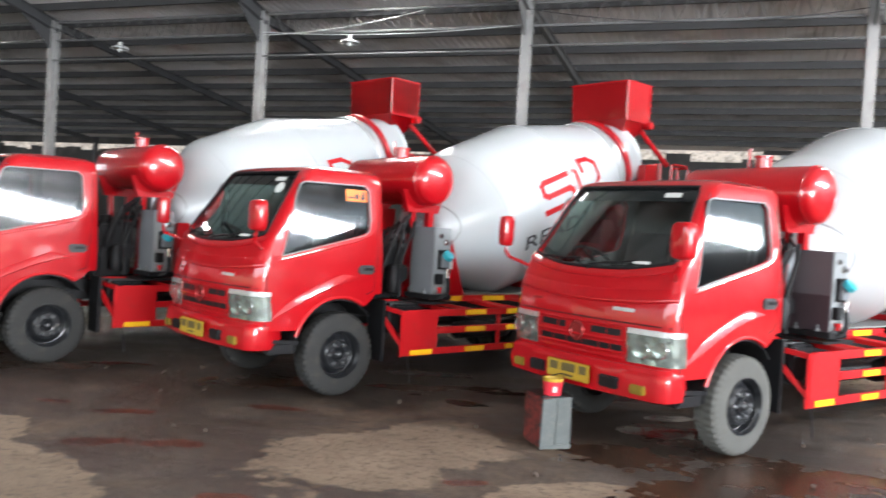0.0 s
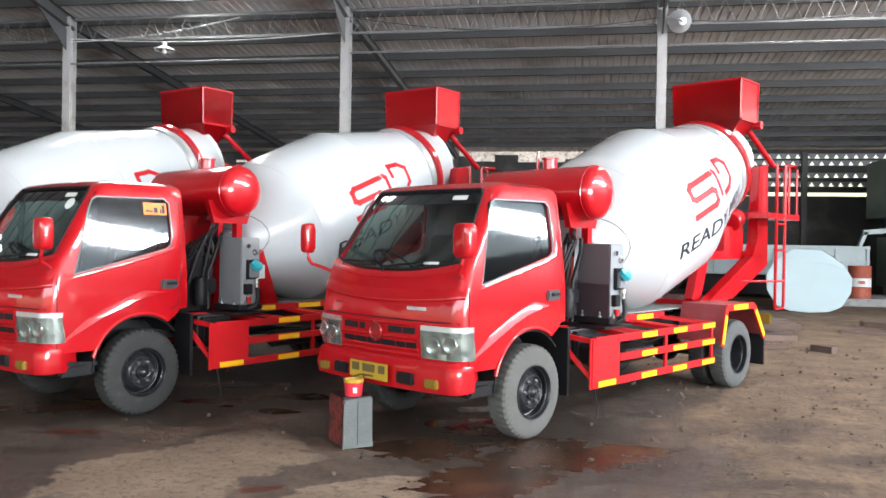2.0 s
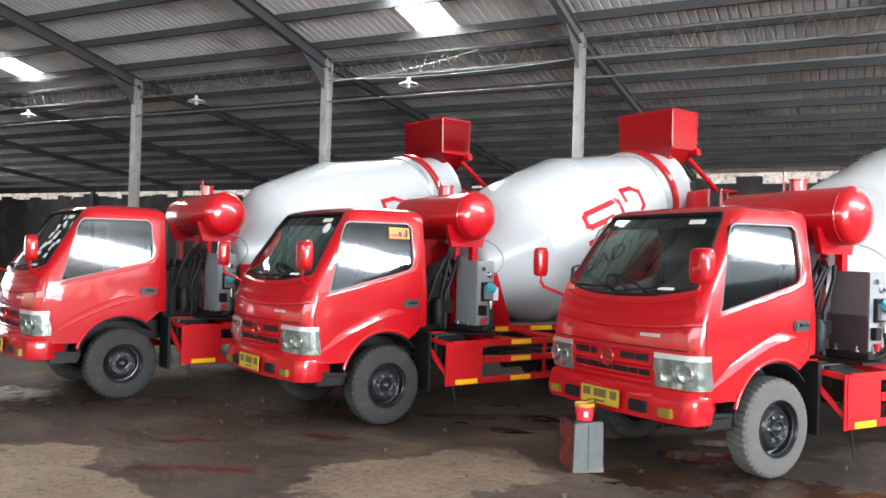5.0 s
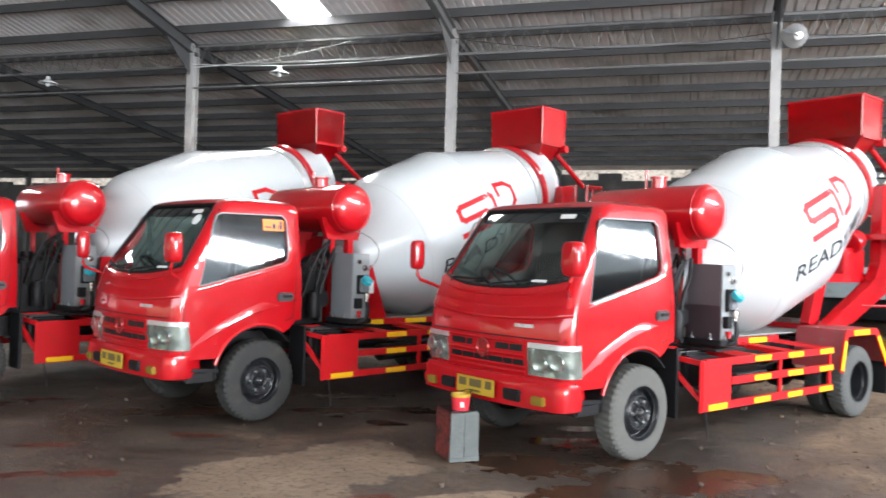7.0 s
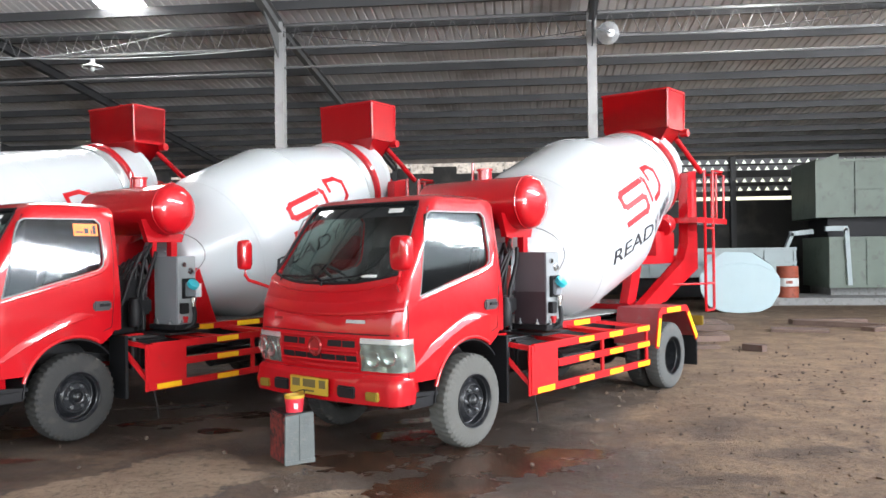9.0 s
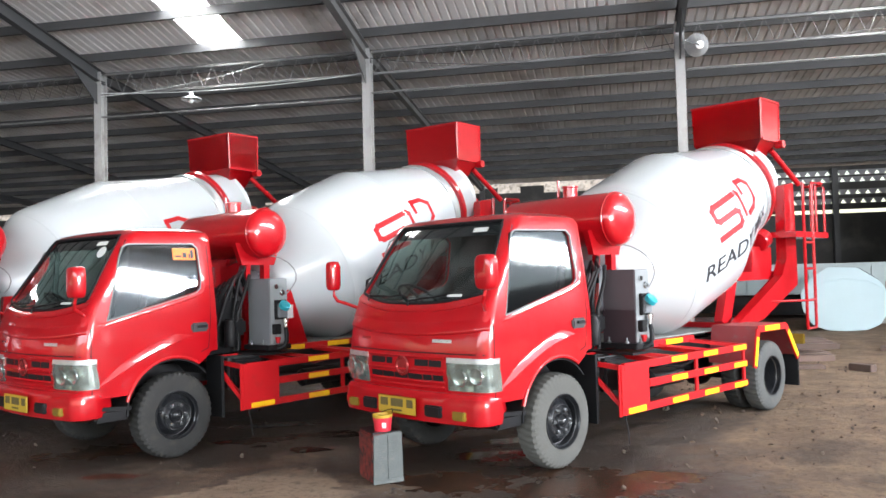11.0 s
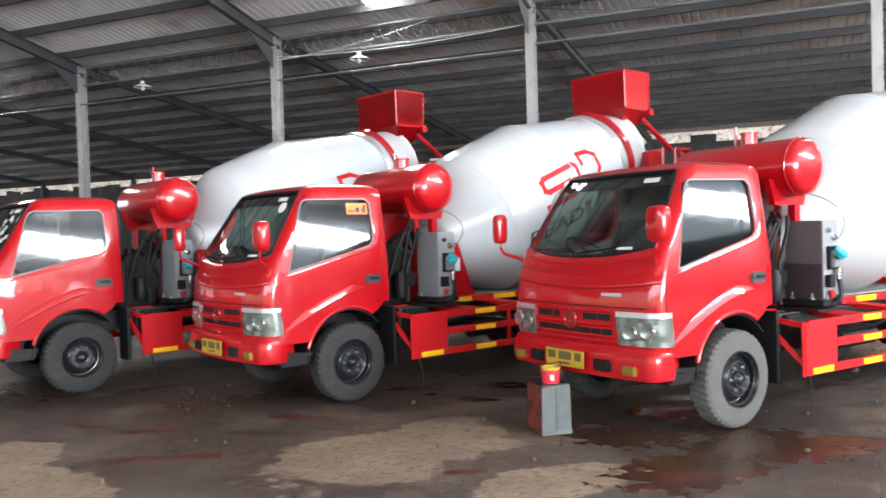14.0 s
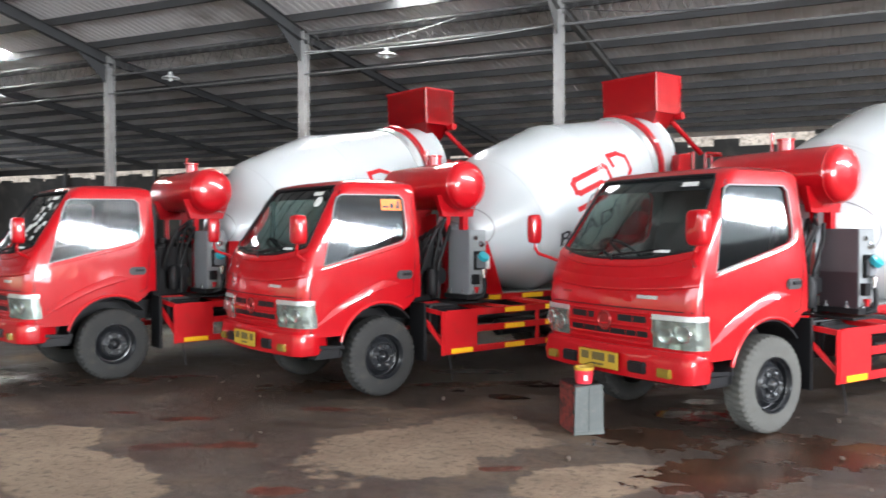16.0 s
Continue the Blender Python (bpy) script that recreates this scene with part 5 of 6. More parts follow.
    part("rotary_knob", revolve([(0, 0.03), (0.008, 0.03), (0.01, 0.018), (0.03, 0.016), (0.032, 0.0)], Matrix.Translation((-1.13, 0.866, 1.40)) @ pose(0, 0, 0, -90, 0, 0), 16), CHROME, cbox)
    part("switch_box", box(-1.08, -1.0, 0.866, 0.915, 1.0, 1.1, 0.006), BLACK, cbox, "small black switch box")
    part("valve_bracket", box(-1.17, -1.03, 0.866, 0.895, 1.14, 1.33, 0.006), BLACK, cbox)
    part("hose_coupling", revolve([(0, 0.018), (0.03, 0.018), (0.03, 0.026), (0.06, 0.026), (0.06, 0.0)], Matrix.Translation((-1.05, 0.895, 0.915)), 12), RED, cbox, "red hose coupling")
    for x in (-1.16, -1.02):
        part("fixing_bolt", revolve([(0, 0.016), (0.016, 0.016), (0.02, 0.008), (0.04, 0.008), (0.04, 0.0)], Matrix.Translation((x, 0.876, 0.90)), 8), NUT, cbox)
    for y in (0.6, 0.78):
        part("fixing_bolt", revolve([(0, 0.018), (0.016, 0.018), (0.02, 0.008), (0.05, 0.008), (0.05, 0.0)], Matrix.Translation((-0.958, y, 0.90)), 8), NUT, cbox)
    part("push_button", revolve([(0, 0.022), (0.02, 0.022), (0.022, 0.0)], Matrix.Translation((-1.05, 0.866, 1.46)) @ pose(0, 0, 0, -90, 0, 0), 14), CHROME, cbox)
    part("fitting", revolve([(0, 0.02), (0.06, 0.02), (0.06, 0.03), (0.1, 0.03), (0.1, 0.0)], Matrix.Translation((-1.14, 0.90, 1.05)), 12), CHROME, cbox)
    part("hose", tube([(-1.14, 0.905, 1.06), (-1.142, 0.915, 0.99), (-1.135, 0.92, 0.93), (-1.11, 0.92, 0.885), (-1.07, 0.90, 0.87), (-1.04, 0.86, 0.865)], 0.021, 8), BLACK, cbox)
    part("tank_hose", tube([(-1.24, 0.58, 1.77), (-1.30, 0.64, 1.745), (-1.345, 0.71, 1.70), (-1.365, 0.77, 1.64), (-1.355, 0.82, 1.58), (-1.315, 0.86, 1.51), (-1.25, 0.88, 1.45), (-1.16, 0.89, 1.38)], 0.006, 6), SEAL, cbox, "thin grey hose from tank to gauge")
    part("side_tray", box(-1.32, -0.86, 0.42, 0.9, 0.81, 0.83), BLACK, truck)
    part("deck_plate", box(-3.5, -1.35, -0.4, 0.42, 0.845, 0.86), DECK, truck, "cement-splashed grey deck plate under the drum", smooth=0)
    # dark clutter behind the cab: pump, hoses, filter
    pump = bmesh.new()
    revolve([(-0.14, 0), (-0.14, 0.1), (0.14, 0.1), (0.16, 0.06), (0.16, 0)], Matrix.Translation((-0.75, 0.3, 1.2)), 20, pump)
    box(-0.95, -0.55, -0.3, 0.42, 0.82, 1.0, 0.02, pump)
    box(-0.72, -0.5, -0.6, -0.1, 0.82, 1.45, 0.03, pump)
    part("hydraulic_pump", pump, BLACK, truck, "dark hydraulic pump behind the cab")
    oil = bmesh.new()
    box(-0.93, -0.56, 0.02, 0.50, 0.84, 1.36, 0.03, oil)
    revolve([(0.0, 0.09), (0.03, 0.09), (0.04, 0.06), (0.1, 0.055), (0.11, 0.0)], Matrix.Translation((-0.72, 0.28, 1.36)), 18, oil)
    part("oil_reservoir", oil, BLACK, truck, "black hydraulic oil reservoir")
    bat = part("battery_box", box(-0.93, -0.60, 0.50, 0.80, 0.52, 0.80, 0.02), BLACK, truck, "black battery box")
    for y in (0.58, 0.72):
        part("battery_strap", box(-0.94, -0.59, y - 0.015, y + 0.015, 0.515, 0.808, 0.003), DARK_STEEL, bat)
    cooler = part("oil_cooler", box(-0.62, -0.55, -0.55, 0.30, 1.40, 1.86, 0.012), BLACK, truck, "black finned oil cooler")
    for k in range(9):
        part("cooler_fin", box(-0.628, -0.62, -0.52, 0.27, 1.43 + 0.046 * k, 1.446 + 0.046 * k), DARK_STEEL, cooler, smooth=0)
    r = random.Random(5)
    for k in range(7):
        y0, z0 = 0.1 + 0.08 * k, 0.95 + 0.03 * k
        x = -0.6 - 0.05 * r.random()
        part("hydraulic_hose", tube([(x, y0, z0), (x - 0.05, y0 + 0.06, z0 + 0.25), (x - 0.12, y0 + 0.1, z0 + 0.42), (x - 0.3, y0 - 0.05, z0 + 0.5), (x - 0.45, y0 - 0.15, z0 + 0.3)], 0.016, 6), BLACK, truck)
    part("air_filter", revolve([(0, 0), (0, 0.13), (0.42, 0.13), (0.45, 0.09), (0.45, 0)], Matrix.Translation((-0.72, -0.35, 1.45)), 24), BLACK, truck)
    for k, (y, top) in enumerate(((0.46, 1.62), (0.53, 1.66), (0.60, 1.58))):
        part("hydraulic_pipe", tube([(-0.80, y, 0.86), (-0.80, y, 1.2), (-0.84 - 0.03 * k, y + 0.01, top - 0.12), (-0.98, y - 0.04, top)], 0.018, 8), BLACK, truck, "bent hydraulic pipe behind the cab")
    part("filter_can", revolve([(0, 0.0), (0, 0.05), (0.02, 0.058), (0.2, 0.058), (0.22, 0.045), (0.25, 0.045), (0.25, 0.0)], Matrix.Translation((-0.70, 0.62, 0.9)), 20), BLACK, truck, "black oil filter can")
    part("valve_block", box(-0.90, -0.70, 0.42, 0.62, 1.0, 1.16, 0.025), BLACK, truck)
    # charging hopper over the drum's mouth
    ho = bmesh.new()
    lo, mid_z, hi = 2.80, 3.10, 3.58
    rings = []
    for z, x0, x1, w in ((hi, -5.03, -4.52, 0.455), (mid_z, -5.03, -4.54, 0.445), (lo, -4.97, -4.75, 0.16), (lo - 0.12, -4.95, -4.77, 0.14)):
        rings.append([ho.verts.new(p) for p in ((x0, -w, z), (x1, -w, z), (x1, w, z), (x0, w, z))])
    for a, b in zip(rings, rings[1:]):
        for i in range(4):
            ho.faces.new((a[i], a[(i + 1) % 4], b[(i + 1) % 4], b[i]))
    bmesh.ops.solidify(ho, geom=ho.faces, thickness=0.012)
    hopper = part("hopper", ho, RED, truck, "red steel charging hopper", smooth=0)
    lip = bmesh.new()
    corners = [(-5.03, -0.455, hi), (-4.52, -0.455, hi), (-4.52, 0.455, hi), (-5.03, 0.455, hi)]
    for a, b in zip(corners, corners[1:] + corners[:1]):
        bar(a, b, 0.025, 0.025, lip)
    bar((-4.52, 0.455, hi), (-4.54, 0.445, mid_z), 0.02, 0.02, lip)
    bar((-5.03, 0.455, hi), (-5.03, 0.445, mid_z), 0.02, 0.02, lip)
    bar((-4.54, 0.45, mid_z), (-5.03, 0.45, mid_z), 0.03, 0.04, lip)
    part("hopper_rim", lip, RED, hopper)
    for s in (-1, 1):
        part("hopper_stay", tube([(-4.98, s * 0.36, 3.0), (-5.45, s * 0.5, 2.58)], 0.035, 10), RED, hopper)
    for s in (-1, 1):
        part("hopper_pivot", revolve([(-0.05, 0), (-0.05, 0.05), (0.05, 0.05), (0.05, 0)], Matrix.Translation((-5.0, s * 0.47, 3.06)) @ pose(0, 0, 0, 90, 0, 0), 14), RED, hopper)
    # discharge chute behind the drum's mouth
    part("chute", slab([(-4.7, 2.3), (-5.25, 2.2), (-5.3, 2.45), (-5.1, 2.6), (-4.7, 2.6)], -0.34, 0.34, "y", bevel=0.01), RED, truck, "red discharge chute housing")
    # platform, guard rail and ladder at the left rear
    deck = part("platform", box(-5.6, -4.6, 0.48, 0.79, 1.88, 1.95, 0.005), RED, truck, "red working platform")
    for x, y in ((-5.56, 0.76), (-5.56, 0.5), (-5.3, 0.76)):
        part("guard_rail", tube([(x, y, 1.93), (x, y, 2.53)], 0.017, 8), RED, deck)
    part("guard_rail", tube([(-5.15, 0.76, 1.93), (-5.15, 0.76, 2.5), (-5.18, 0.76, 2.56), (-5.5, 0.76, 2.57), (-5.56, 0.74, 2.55), (-5.56, 0.5, 2.55)], 0.018, 8), RED, deck)
    for x in (-4.86, -5.13):
        part("ladder_rail", tube([(x, 0.78, 2.55), (x, 0.78, 0.82), (x + (-0.03 if x > -5 else 0.03), 0.78, 0.78)], 0.019, 8), RED, deck)
    for z in (0.78, 1.12, 1.5, 1.82):
        part("ladder_rung", tube([(-4.86, 0.78, z), (-5.13, 0.78, z)], 0.016, 8), RED, deck)
    part("ladder_stay", tube([(-4.4, 0.55, 1.12), (-4.86, 0.78, 1.12)], 0.014, 8), RED, deck)
    part("tail_lamp", box(-4.6, -4.56, 0.55, 0.85, 0.62, 0.74, 0.01), AMBER, truck)


material_handle = material("grey_handle", (0.045, 0.042, 0.043), 0.5, 0, 0.1, 9, 100, 0.01)
PLATE_INK = material("faded_plate_ink", (0.12, 0.09, 0.03), 0.6, 0, 0.2, 30, 200, 0)
material_badge = material("dark_red_badge", (0.4, 0.05, 0.05), 0.2, 0.6, 0.1, 9, 100, 0.01)

DARK_SCREEN = glass_material("dark_windscreen_glass", (0.7, 0.9, 0.85), 0.3, 0.05)
TRUCKS = [(-0.790, 6.608, -121.68), (-4.164, 6.461, -114.97), (-7.100, 5.927, -111.71)]
truck = thing("mixer_truck", "red concrete mixer truck with a white drum, parked on damp earth", "truck", "parked mixer trucks")
build_cab(truck)
for s in (-1, 1):
    build_wheel(truck, 0.0, s * 0.71, s, DUSTY_RUBBER if s > 0 else RUBBER)
    build_wheel(truck, -3.5, s * 0.83, s, REAR_RUBBER, True)
    build_wheel(truck, -3.5, s * 0.60, s, RUBBER, True)
build_drum(truck)
build_body(truck)
fleet = [truck]
for x, y, a in TRUCKS[1:]:
    fleet.append(copy_thing(truck, pose(x, y, 0, 0, 0, a)))
truck.matrix_world = pose(*TRUCKS[0][:2], 0, 0, 0, TRUCKS[0][2])
for t in fleet[1:]:
    for o in t.children_recursive:
        if o.name.split(".")[0] == "tyre":
            o.material_slots[0].link = "OBJECT"
            o.material_slots[0].material = RUBBER
        if o.name.split(".")[0] == "windscreen":
            o.material_slots[0].link = "OBJECT"
            o.material_slots[0].material = DARK_SCREEN
for t, turn in ((fleet[1], 3.0), (fleet[2], 13.0)):
    d = next(o for o in t.children if o.name.split(".")[0] == "mixing_drum")
    d.matrix_basis = DRUM_M @ Matrix.Rotation(radians(turn), 4, "Z") @ DRUM_M.inverted()
# The first truck's box gets a darker grey: shade and reflection in its colour.
own_box = next(o for o in fleet[0].children if o.name.split(".")[0] == "control_box")
own_box.material_slots[0].link = "OBJECT"
own_box.material_slots[0].material = material("shaded_mauve_grey_box", (0.105, 0.092, 0.1), 0.4, 0, 0.12, 5, 100, 0.01)
# Added sheet: the dark reflection in the box's lower half, put in as colour.
part("lower_cover", box(-1.19, -0.976, 0.526, 0.858, 0.90, 1.19, 0.004), REFLECTION_TONE, own_box, "dark maroon sheet that paints a reflection on the lower box")
fleet[1]["label"] = "red concrete mixer truck with an orange sticker on its side window"
fleet[2]["label"] = "red concrete mixer truck with many papers behind its windscreen"

# ---------- marks that set the trucks apart ----------
def cab_of(t):
    return next(o for o in t.children if o.name.split(".")[0] == "cab")


b_cab, c_cab = cab_of(fleet[1]), cab_of(fleet[2])
window_y = lambda z: cab_at(z)[2] - 0.016
st = bmesh.new()
for x0, x1, z0, z1 in ((-0.27, -0.04, 1.725, 1.83),):
    st.faces.new([st.verts.new((x, window_y(z), z)) for x, z in ((x0, z0), (x1, z0), (x1, z1), (x0, z1))])
part("window_sticker", st, ORANGE, b_cab, "orange sticker with dark marks", smooth=0)
mk = bmesh.new()
for x0, x1, z0, z1 in ((-0.25, -0.22, 1.74, 1.815), (-0.215, -0.2, 1.74, 1.78), (-0.18, -0.14, 1.745, 1.79), (-0.06, -0.13, 1.75, 1.765)):
    mk.faces.new([mk.verts.new((x, window_y(z) + 0.002, z)) for x, z in ((x0, z0), (x1, z0), (x1, z1), (x0, z1))])
part("sticker_mark", mk, INK, b_cab, smooth=0)
part("screen_disc", revolve([(0, 0.0), (0, 0.055)], Matrix.Translation(on_cab(0.47, 1.80, -0.008)) @ (on_cab(0.47, 1.7, 1) - on_cab(0.47, 1.7, 0) + Vector((0, 0, 0.6))).to_track_quat("Z", "Y").to_matrix().to_4x4(), 20), PAPER, b_cab, "round white sticker", smooth=0)
r = random.Random(11)
for k in range(26):
    s0, z0 = 0.2 + 0.36 * r.random(), 1.36 + 0.5 * r.random()
    part("paper", skin(s0, s0 + 0.03 + 0.05 * r.random(), z0, z0 + 0.03 + 0.03 * r.random(), -0.009, 0.001, 1, 1), PAPER, c_cab, smooth=0)

# ---------- things on the ground by the trucks ----------
tin = thing("oil_tin", "scuffed grey and red square tin standing on wet earth", "tin", at=pose(-1.335, 5.55, 0.012, 0, 0, 40))
part("body", box(-0.115, 0.115, 0.004, 0.30, 0.0, 0.36, 0.012), CAN_RED, tin, "scuffed red sides")
part("front_plate", slab([(-0.118, 0.0), (0.118, 0.0), (0.112, 0.365), (0.09, 0.37), (-0.11, 0.355)], -0.012, 0.003, "y", bevel=0.003), CAN_GREY, tin, "dull grey scuffed face")
part("seam", bar((0.0, -0.014, 0.02), (0.0, -0.014, 0.35), 0.008, 0.006), CAN_GREY, tin)
part("foot_band", box(-0.119, 0.119, -0.016, -0.0125, 0.0, 0.03), CAN_GREY, tin)
part("top", box(-0.11, 0.11, 0.01, 0.295, 0.361, 0.372, 0.004), BLACK, tin, "dark greasy top")
tub = thing("paint_tub", "small red plastic tub with a yellow rim standing on the tin", "tub", at=pose(-1.385, 5.60, 0.385))
part("tub_body", revolve([(0, 0.0), (0, 0.062), (0.1, 0.072), (0.1, 0.066), (0.02, 0.055), (0.02, 0)], None, 28), RED_PLASTIC, tub)
part("tub_rim", revolve([(0.10, 0.0735), (0.122, 0.0755), (0.124, 0.07), (0.122, 0.064), (0.10, 0.062)], None, 28), PLATE, tub, "yellow rim")
part("tub_mark", box(0.02, 0.05, -0.0735, -0.07, 0.03, 0.07), PAPER, tub)
part("tub_handle", tube([(0.075 * math.cos(a), 0.075 * math.sin(a), 0.135 + 0.015 * math.sin(a * 2)) for a in [math.pi * i / 12 for i in range(13)]], 0.004, 6), BLACK, tub)

barrel = thing("barrel", "faded orange steel barrel lying on its side", "barrel", at=pose(-11.05, 6.62, 0.285, 0, 90, 62))
part("shell", revolve([(-0.45, 0.0), (-0.44, 0.255), (-0.45, 0.285), (-0.43, 0.285), (-0.42, 0.278), (-0.16, 0.278), (-0.15, 0.29), (-0.13, 0.278), (0.13, 0.278), (0.15, 0.29), (0.17, 0.278), (0.42, 0.278), (0.43, 0.285), (0.45, 0.285), (0.44, 0.255), (0.44, 0.0)], None, 36), ORANGE_BARREL, barrel)
part("bung", revolve([(0.44, 0.035), (0.455, 0.035), (0.458, 0.0)], Matrix.Translation((0.15, 0.05, 0)), 12), RUST, barrel)

crate = thing("machine_cabinet", "red framed cabinet with blue and white panels", "cabinet", at=pose(-17.15, 9.85, 0, 0, 0, 30))
part("cabinet_body", box(-0.45, 0.45, -0.3, 0.3, 0.0, 0.80, 0.02), RUST, crate)
part("blue_panel", box(-0.40, 0.10, -0.305, -0.3, 0.52, 0.76), BLUE_CRATE, crate, "blue panel")
part("white_panel", box(0.12, 0.42, -0.306, -0.3, 0.1, 0.76), PAPER, crate, "white panel")
part("grille", box(-0.40, 0.10, -0.306, -0.3, 0.08, 0.48), BLACK, crate, "dark grille")


def plank(x, y, z, length, w, h, turn, tilt=0.0):
    p = part("plank", box(-length / 2, length / 2, -w / 2, w / 2, 0, h, 0.006), WOOD)
    p.matrix_world = pose(x, y, z, 0, tilt, turn)
    return tagged(p, "weathered timber plank lying on the earth", "plank", "loose planks")


r = random.Random(3)
for k in range(5):
    plank(2.8 + 0.05 * r.random(), 13.9 + 0.32 * k, 0.0, 1.3, 0.16, 0.1, 8 + 6 * r.random())
for k in range(4):
    plank(2.8, 14.0 + 0.4 * k, 0.103, 1.2, 0.14, 0.09, 80 + 8 * r.random())
for k in range(4):
    plank(2.85 + 0.06 * r.random(), 13.9 + 0.4 * k, 0.196, 1.25, 0.17, 0.09, 4 + 8 * r.random())
plank(2.7, 12.9, 0, 0.8, 0.2, 0.05, 10)
plank(3.55, 12.65, 0, 0.36, 0.13, 0.1, -50)
plank(5.1, 15.75, 0, 1.0, 0.6, 0.05, -15)
plank(6.2, 16.6, 0, 1.9, 0.2, 0.1, -35)
plank(6.1, 17.3, 0, 1.5, 0.25, 0.1, 5)
plank(6.6, 15.9, 0, 0.7, 0.3, 0.08, 30)
for k in range(22):
    plank(-26.5 + 3.5 * r.random(), 15.2 + 2.6 * r.random(), 0.02 + 0.12 * (k // 4), 2.2 + 2 * r.random(), 0.16, 0.11, 20 + 50 * r.random(), 0)
rail = part("timber_rail", tube([(-24.0, -0.16, 1.38), (-22.0, -0.17, 1.36), (-20.0, -0.15, 1.40), (-18.05, -0.16, 1.39)], 0.045, 8), WOOD)
rail.matrix_world = HALL
tagged(rail, "rough timber pole tied between two posts", "rail")
boulder = bmesh.new()
bmesh.ops.create_icosphere(boulder, subdivisions=3, radius=1.0)
for vtx in boulder.verts:
    vtx.co *= 1 + 0.25 * noise.noise(vtx.co * 1.7)
    vtx.co = Vector((vtx.co.x * 1.1, vtx.co.y * 0.8, max(vtx.co.z * 0.75, -0.05)))
heap = part("rubble_heap", boulder, CONCRETE, smooth=60)
heap.matrix_world = pose(-24.2, 16.6, 0)
tagged(heap, "grey heap of broken concrete by the wall", "rubble")

# stones and crumbs of dirt
stones = bmesh.new()
r = random.Random(9)
for k in range(1000):
    x, y = (r.uniform(-7, 7), r.uniform(2.8, 15)) if k > 450 else (r.uniform(0.7, 6), r.uniform(4.8, 13))
    q = 0.005 + 0.02 * r.random() ** 3
    bmesh.ops.create_icosphere(stones, subdivisions=1, radius=q, matrix=pose(x, y, 0.008 + q * 0.3, r.uniform(0, 180), r.uniform(0, 180), 0) @ Matrix.Diagonal((1, r.uniform(0.6, 1), r.uniform(0.4, 0.8), 1)))
tagged(part("loose_stones", stones, STONE), "small stones and crumbs scattered on the earth", "stones", kind="stuff")

clods = bmesh.new()
r = random.Random(31)
for k in range(700):
    x, y = r.uniform(0.9, 5.5), r.uniform(4.6, 11.0)
    q = 0.006 + 0.022 * r.random() ** 4
    got = bmesh.ops.create_icosphere(clods, subdivisions=1, radius=q, matrix=pose(x, y, relief(x, y) + q * 0.05, r.uniform(0, 40), r.uniform(0, 40), r.uniform(0, 180)) @ Matrix.Diagonal((1.3, r.uniform(0.6, 1), r.uniform(0.3, 0.5), 1)))
    for v in got["verts"]:
        v.co += Vector((r.uniform(-1, 1), r.uniform(-1, 1), r.uniform(-1, 1))) * q * 0.2
tagged(part("earth_clods", clods, CLOD, smooth=0), "crumbled clods of dried earth on the yard", "clods", kind="stuff")

# ---------- the far right of the shed ----------
tank = thing("storage_tank", "pale blue tank end with a dark barrel lying on the ground", "tank", at=pose(5.02, 20.3, 0, 0, 0, -14))
OUT = [(-0.33, 1.50), (0.30, 1.47), (0.74, 1.16), (0.93, 0.85), (0.92, 0.5), (0.72, 0.16), (0.45, 0.03), (0.0, 0.0), (-0.4, 0.02), (-0.7, 0.15), (-0.9, 0.5), (-0.93, 0.87), (-0.75, 1.2)]
part("tank_end", slab(OUT, 0.0, 0.12, "y", bevel=0.02), TANK_PALE, tank, "pale blue flat end")
part("tank_barrel", slab([(x * 0.985, 0.01 + z * 0.985) for x, z in OUT], 0.121, 2.6, "y"), BLACK, tank, "dark barrel", smooth=50)
part("end_rib", tube([(-0.9, -0.004, 0.95), (-0.5, -0.004, 1.14), (0.0, -0.004, 1.22), (0.5, -0.004, 1.16), (0.8, -0.004, 1.0)], 0.012, 6), TANK_PALE, tank)

drum2 = thing("barrel", "rusty red steel barrel with a white band, standing upright", "barrel", at=pose(7.03, 23.5, 0.2))
part("shell", revolve([(0, 0), (0, 0.29), (0.27, 0.285), (0.285, 0.298), (0.3, 0.285), (0.55, 0.285), (0.565, 0.298), (0.58, 0.285), (0.86, 0.285), (0.87, 0.29), (0.86, 0.27), (0.85, 0)], None, 32), RUST, drum2)
part("white_band", revolve([(0.31, 0.2865), (0.31, 0.288), (0.54, 0.288), (0.54, 0.2865)], None, 32), PAPER, drum2, "white painted band")
mks = bmesh.new()
for a0 in (-1.9, -1.75, -1.6, -1.45):
    box(0.289 * math.cos(a0) - 0.02, 0.289 * math.cos(a0) + 0.02, 0.289 * math.sin(a0) - 0.003, 0.289 * math.sin(a0), 0.39, 0.47, bm=mks)
part("band_marks", mks, RUST, drum2, smooth=0)
kerb = part("plinth", box(6.4, 14, 23.0, 25.5, 0, 0.2, 0.02), CONCRETE)
tagged(kerb, "low concrete plinth along the back of the shed", "plinth", kind="structure")


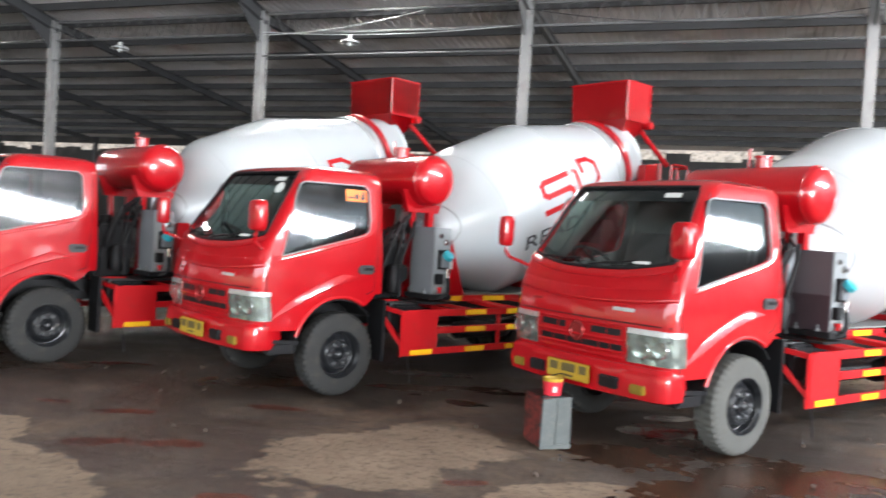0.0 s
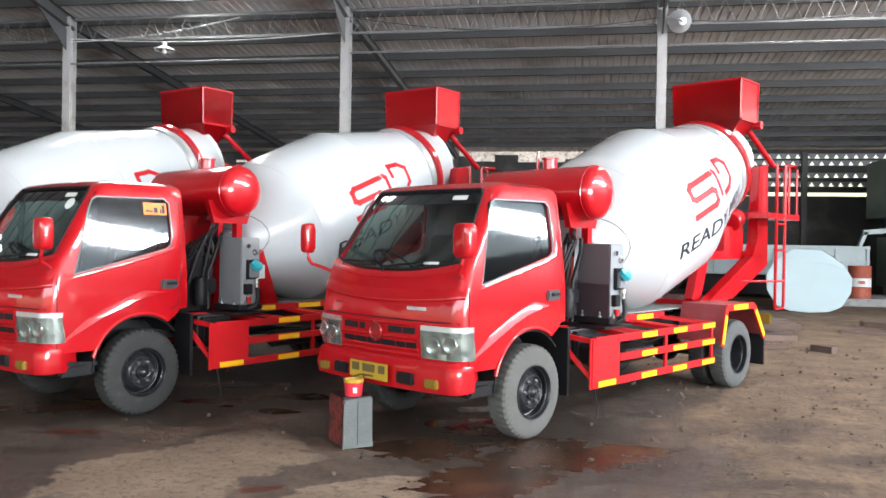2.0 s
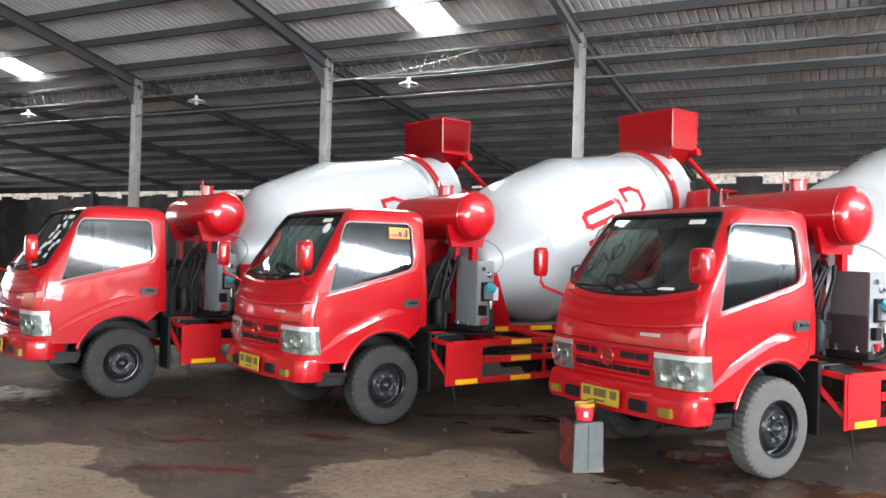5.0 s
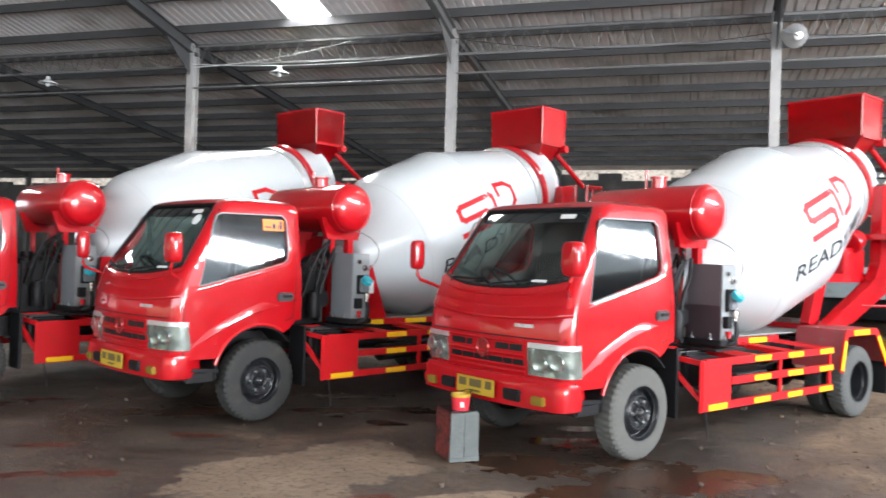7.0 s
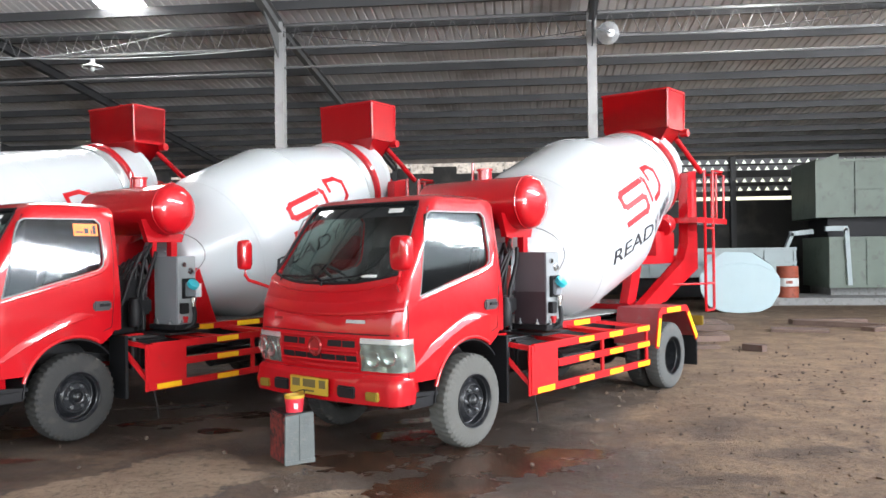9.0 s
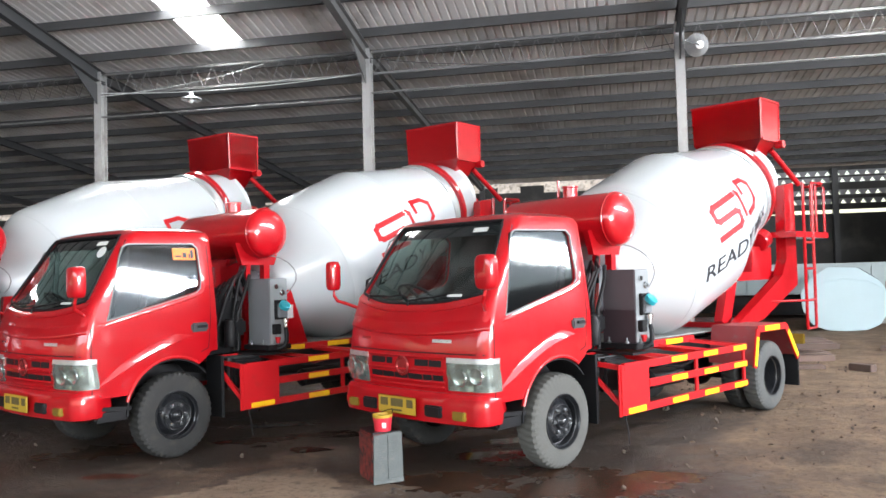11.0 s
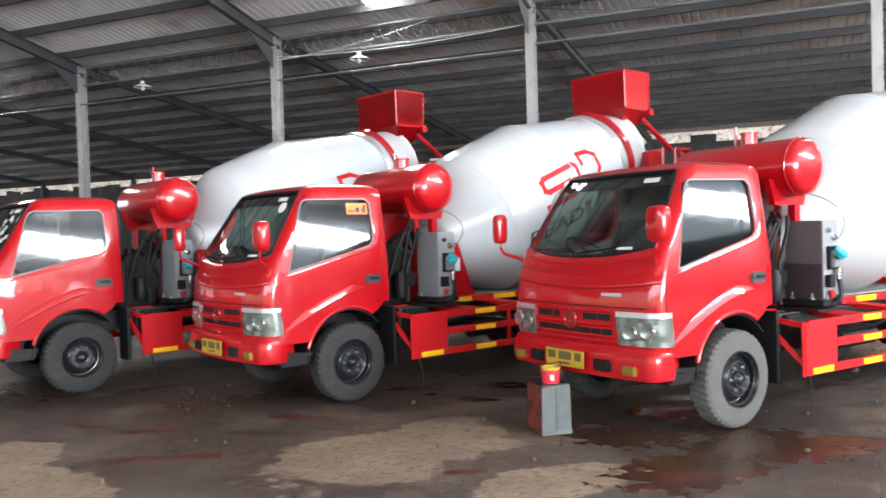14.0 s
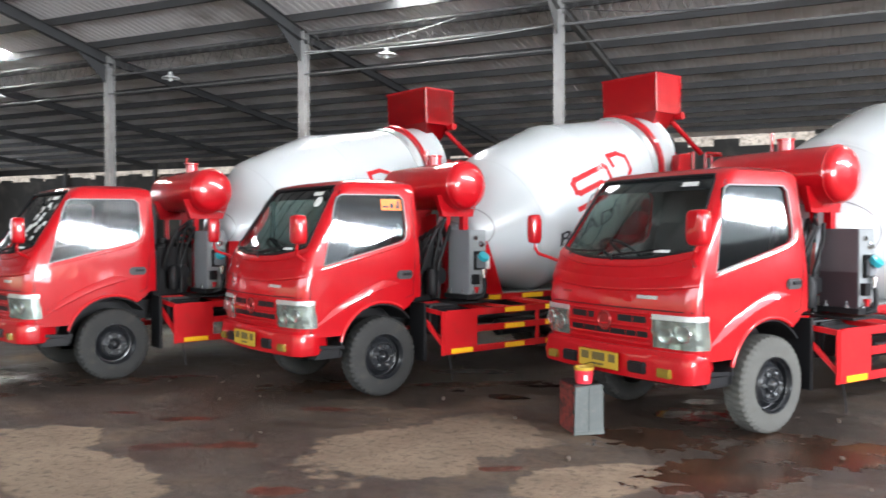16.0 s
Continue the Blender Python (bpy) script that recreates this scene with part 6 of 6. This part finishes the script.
def dump_body(name, x0, x1, y0, y1, z0, z1, mat, label, ribs):
    t = thing(name, label, "truck body")
    shell = bmesh.new()
    box(x0, x1, y0, y0 + 0.06, z0, z1, bm=shell)
    box(x0, x1, y1 - 0.06, y1, z0, z1, bm=shell)
    box(x0, x0 + 0.06, y0 + 0.06, y1 - 0.06, z0, z1, bm=shell)
    box(x1 - 0.06, x1, y0 + 0.06, y1 - 0.06, z0, z1, bm=shell)
    box(x0 + 0.06, x1 - 0.06, y0 + 0.06, y1 - 0.06, z0, z0 + 0.06, bm=shell)
    part("shell", shell, mat, t, smooth=0)
    for k in range(ribs + 1):
        x = x0 + 0.05 + (x1 - x0 - 0.1) * k / ribs
        part("rib", box(x - 0.04, x + 0.04, y0 - 0.05, y0 - 0.001, z0, z1, 0.005), mat, t)
    for z in (z0 + 0.05, (z0 + z1) / 2, z1 - 0.05):
        part("rail", box(x0, x1, y0 - 0.07, y0 - 0.051, z - 0.04, z + 0.04), mat, t, smooth=0)
    return t


low = dump_body("flatbed_body", 2.6, 7.7, 25.0, 27.2, 0.72, 1.6, BODY_GREY, "pale grey dropside truck body standing behind the tank", 6)
part("head_frame", bar((7.45, 25.1, 1.6), (7.62, 25.1, 2.02), 0.18, 0.1), BODY_GREY, low)
part("head_frame", bar((7.55, 25.1, 2.0), (8.2, 25.1, 2.06), 0.18, 0.14), BODY_GREY, low)
part("under_frame", box(2.8, 7.5, 25.3, 26.9, 0.12, 0.71, 0.02), BLACK, low)
green = dump_body("dump_body", 8.15, 12.5, 24.6, 27.0, 2.45, 4.15, BODY_GREEN, "dull green tipper body raised on blocks", 4)
part("tail_plate", slab([(8.1, 2.45), (8.1, 4.05), (8.75, 4.3), (8.75, 2.6)], 24.45, 24.52, "y"), BODY_GREEN, green)
part("under_frame", box(8.6, 12.3, 25.0, 26.8, 1.9, 2.44, 0.02), BLACK, green)
lower = dump_body("dump_body", 8.35, 12.5, 24.2, 26.6, 0.42, 1.88, BODY_GREEN, "dull green tipper body standing on the plinth", 4)
part("top_lip", bar((8.25, 24.15, 2.12), (8.85, 24.15, 2.12), 0.12, 0.14), BODY_GREY, lower)
part("top_lip", bar((8.82, 24.15, 2.12), (8.9, 24.15, 0.5), 0.12, 0.12), BODY_GREY, lower)
part("block", box(8.5, 12.3, 24.5, 26.4, 0.2, 0.419), CONCRETE, lower)

# ---------- lamps and wires under the roof ----------
def pendant(u, v, z):
    lamp_t = thing("pendant_lamp", "white enamel pendant lamp under the roof, unlit", "lamp", "pendant lamps", HALL @ pose(u, v, z))
    part("shade", revolve([(0.0, 0.21), (0.03, 0.2), (0.07, 0.09), (0.1, 0.05), (0.16, 0.045), (0.17, 0.0)], None, 28), PAPER, lamp_t)
    part("bulb", revolve([(-0.08, 0.0), (-0.07, 0.035), (-0.02, 0.05), (0.03, 0.03)], None, 16), PAPER, lamp_t)
    part("stem", tube([(0, 0, 0.16), (0, 0, 0.26)], 0.008, 6), BLACK, lamp_t)


for u in (-3.83, -9.9, -16.2):
    pendant(u, -0.05, 5.33)
flood = thing("flood_lamp", "round metal flood lamp fixed to the post", "lamp", at=HALL @ pose(6.28, -0.3, 5.55, 105, 0, 10))
part("reflector", revolve([(0.18, 0.0), (0.17, 0.07), (0.08, 0.13), (0.0, 0.2), (-0.01, 0.21), (0.0, 0.19), (0.07, 0.11), (0.14, 0.05), (0.14, 0.0)], None, 28), SILVER, flood)
part("bulb", revolve([(0.02, 0.0), (0.03, 0.045), (0.08, 0.05), (0.14, 0.03)], None, 16), PAPER, flood)
part("bracket", bar((0, 0, 0.17), (-0.28, 0.1, 0.2), 0.03, 0.03), DARK_STEEL, flood)
r = random.Random(21)
for k, (a, b, z0, z1, sag) in enumerate([(-6, -2.2, 5.55, 5.95, 0.1), (-6, 0, 5.62, 5.6, 0.12), (0, 6, 5.9, 5.7, 0.25), (-12, -6, 5.8, 5.62, 0.3), (6, 12, 5.65, 6.0, 0.2), (-18, -12, 5.45, 5.7, 0.15)]):
    pts = [(a + (b - a) * i / 14, -0.06, z0 + (z1 - z0) * i / 14 - sag * 4 * (i / 14) * (1 - i / 14)) for i in range(15)]
    w = part("cable", tube(pts, 0.008, 5), PAPER if k < 2 else DARK_STEEL)
    w.matrix_world = HALL
    tagged(w, "thin electric cable slung along the girder", "cable", "slung cables")
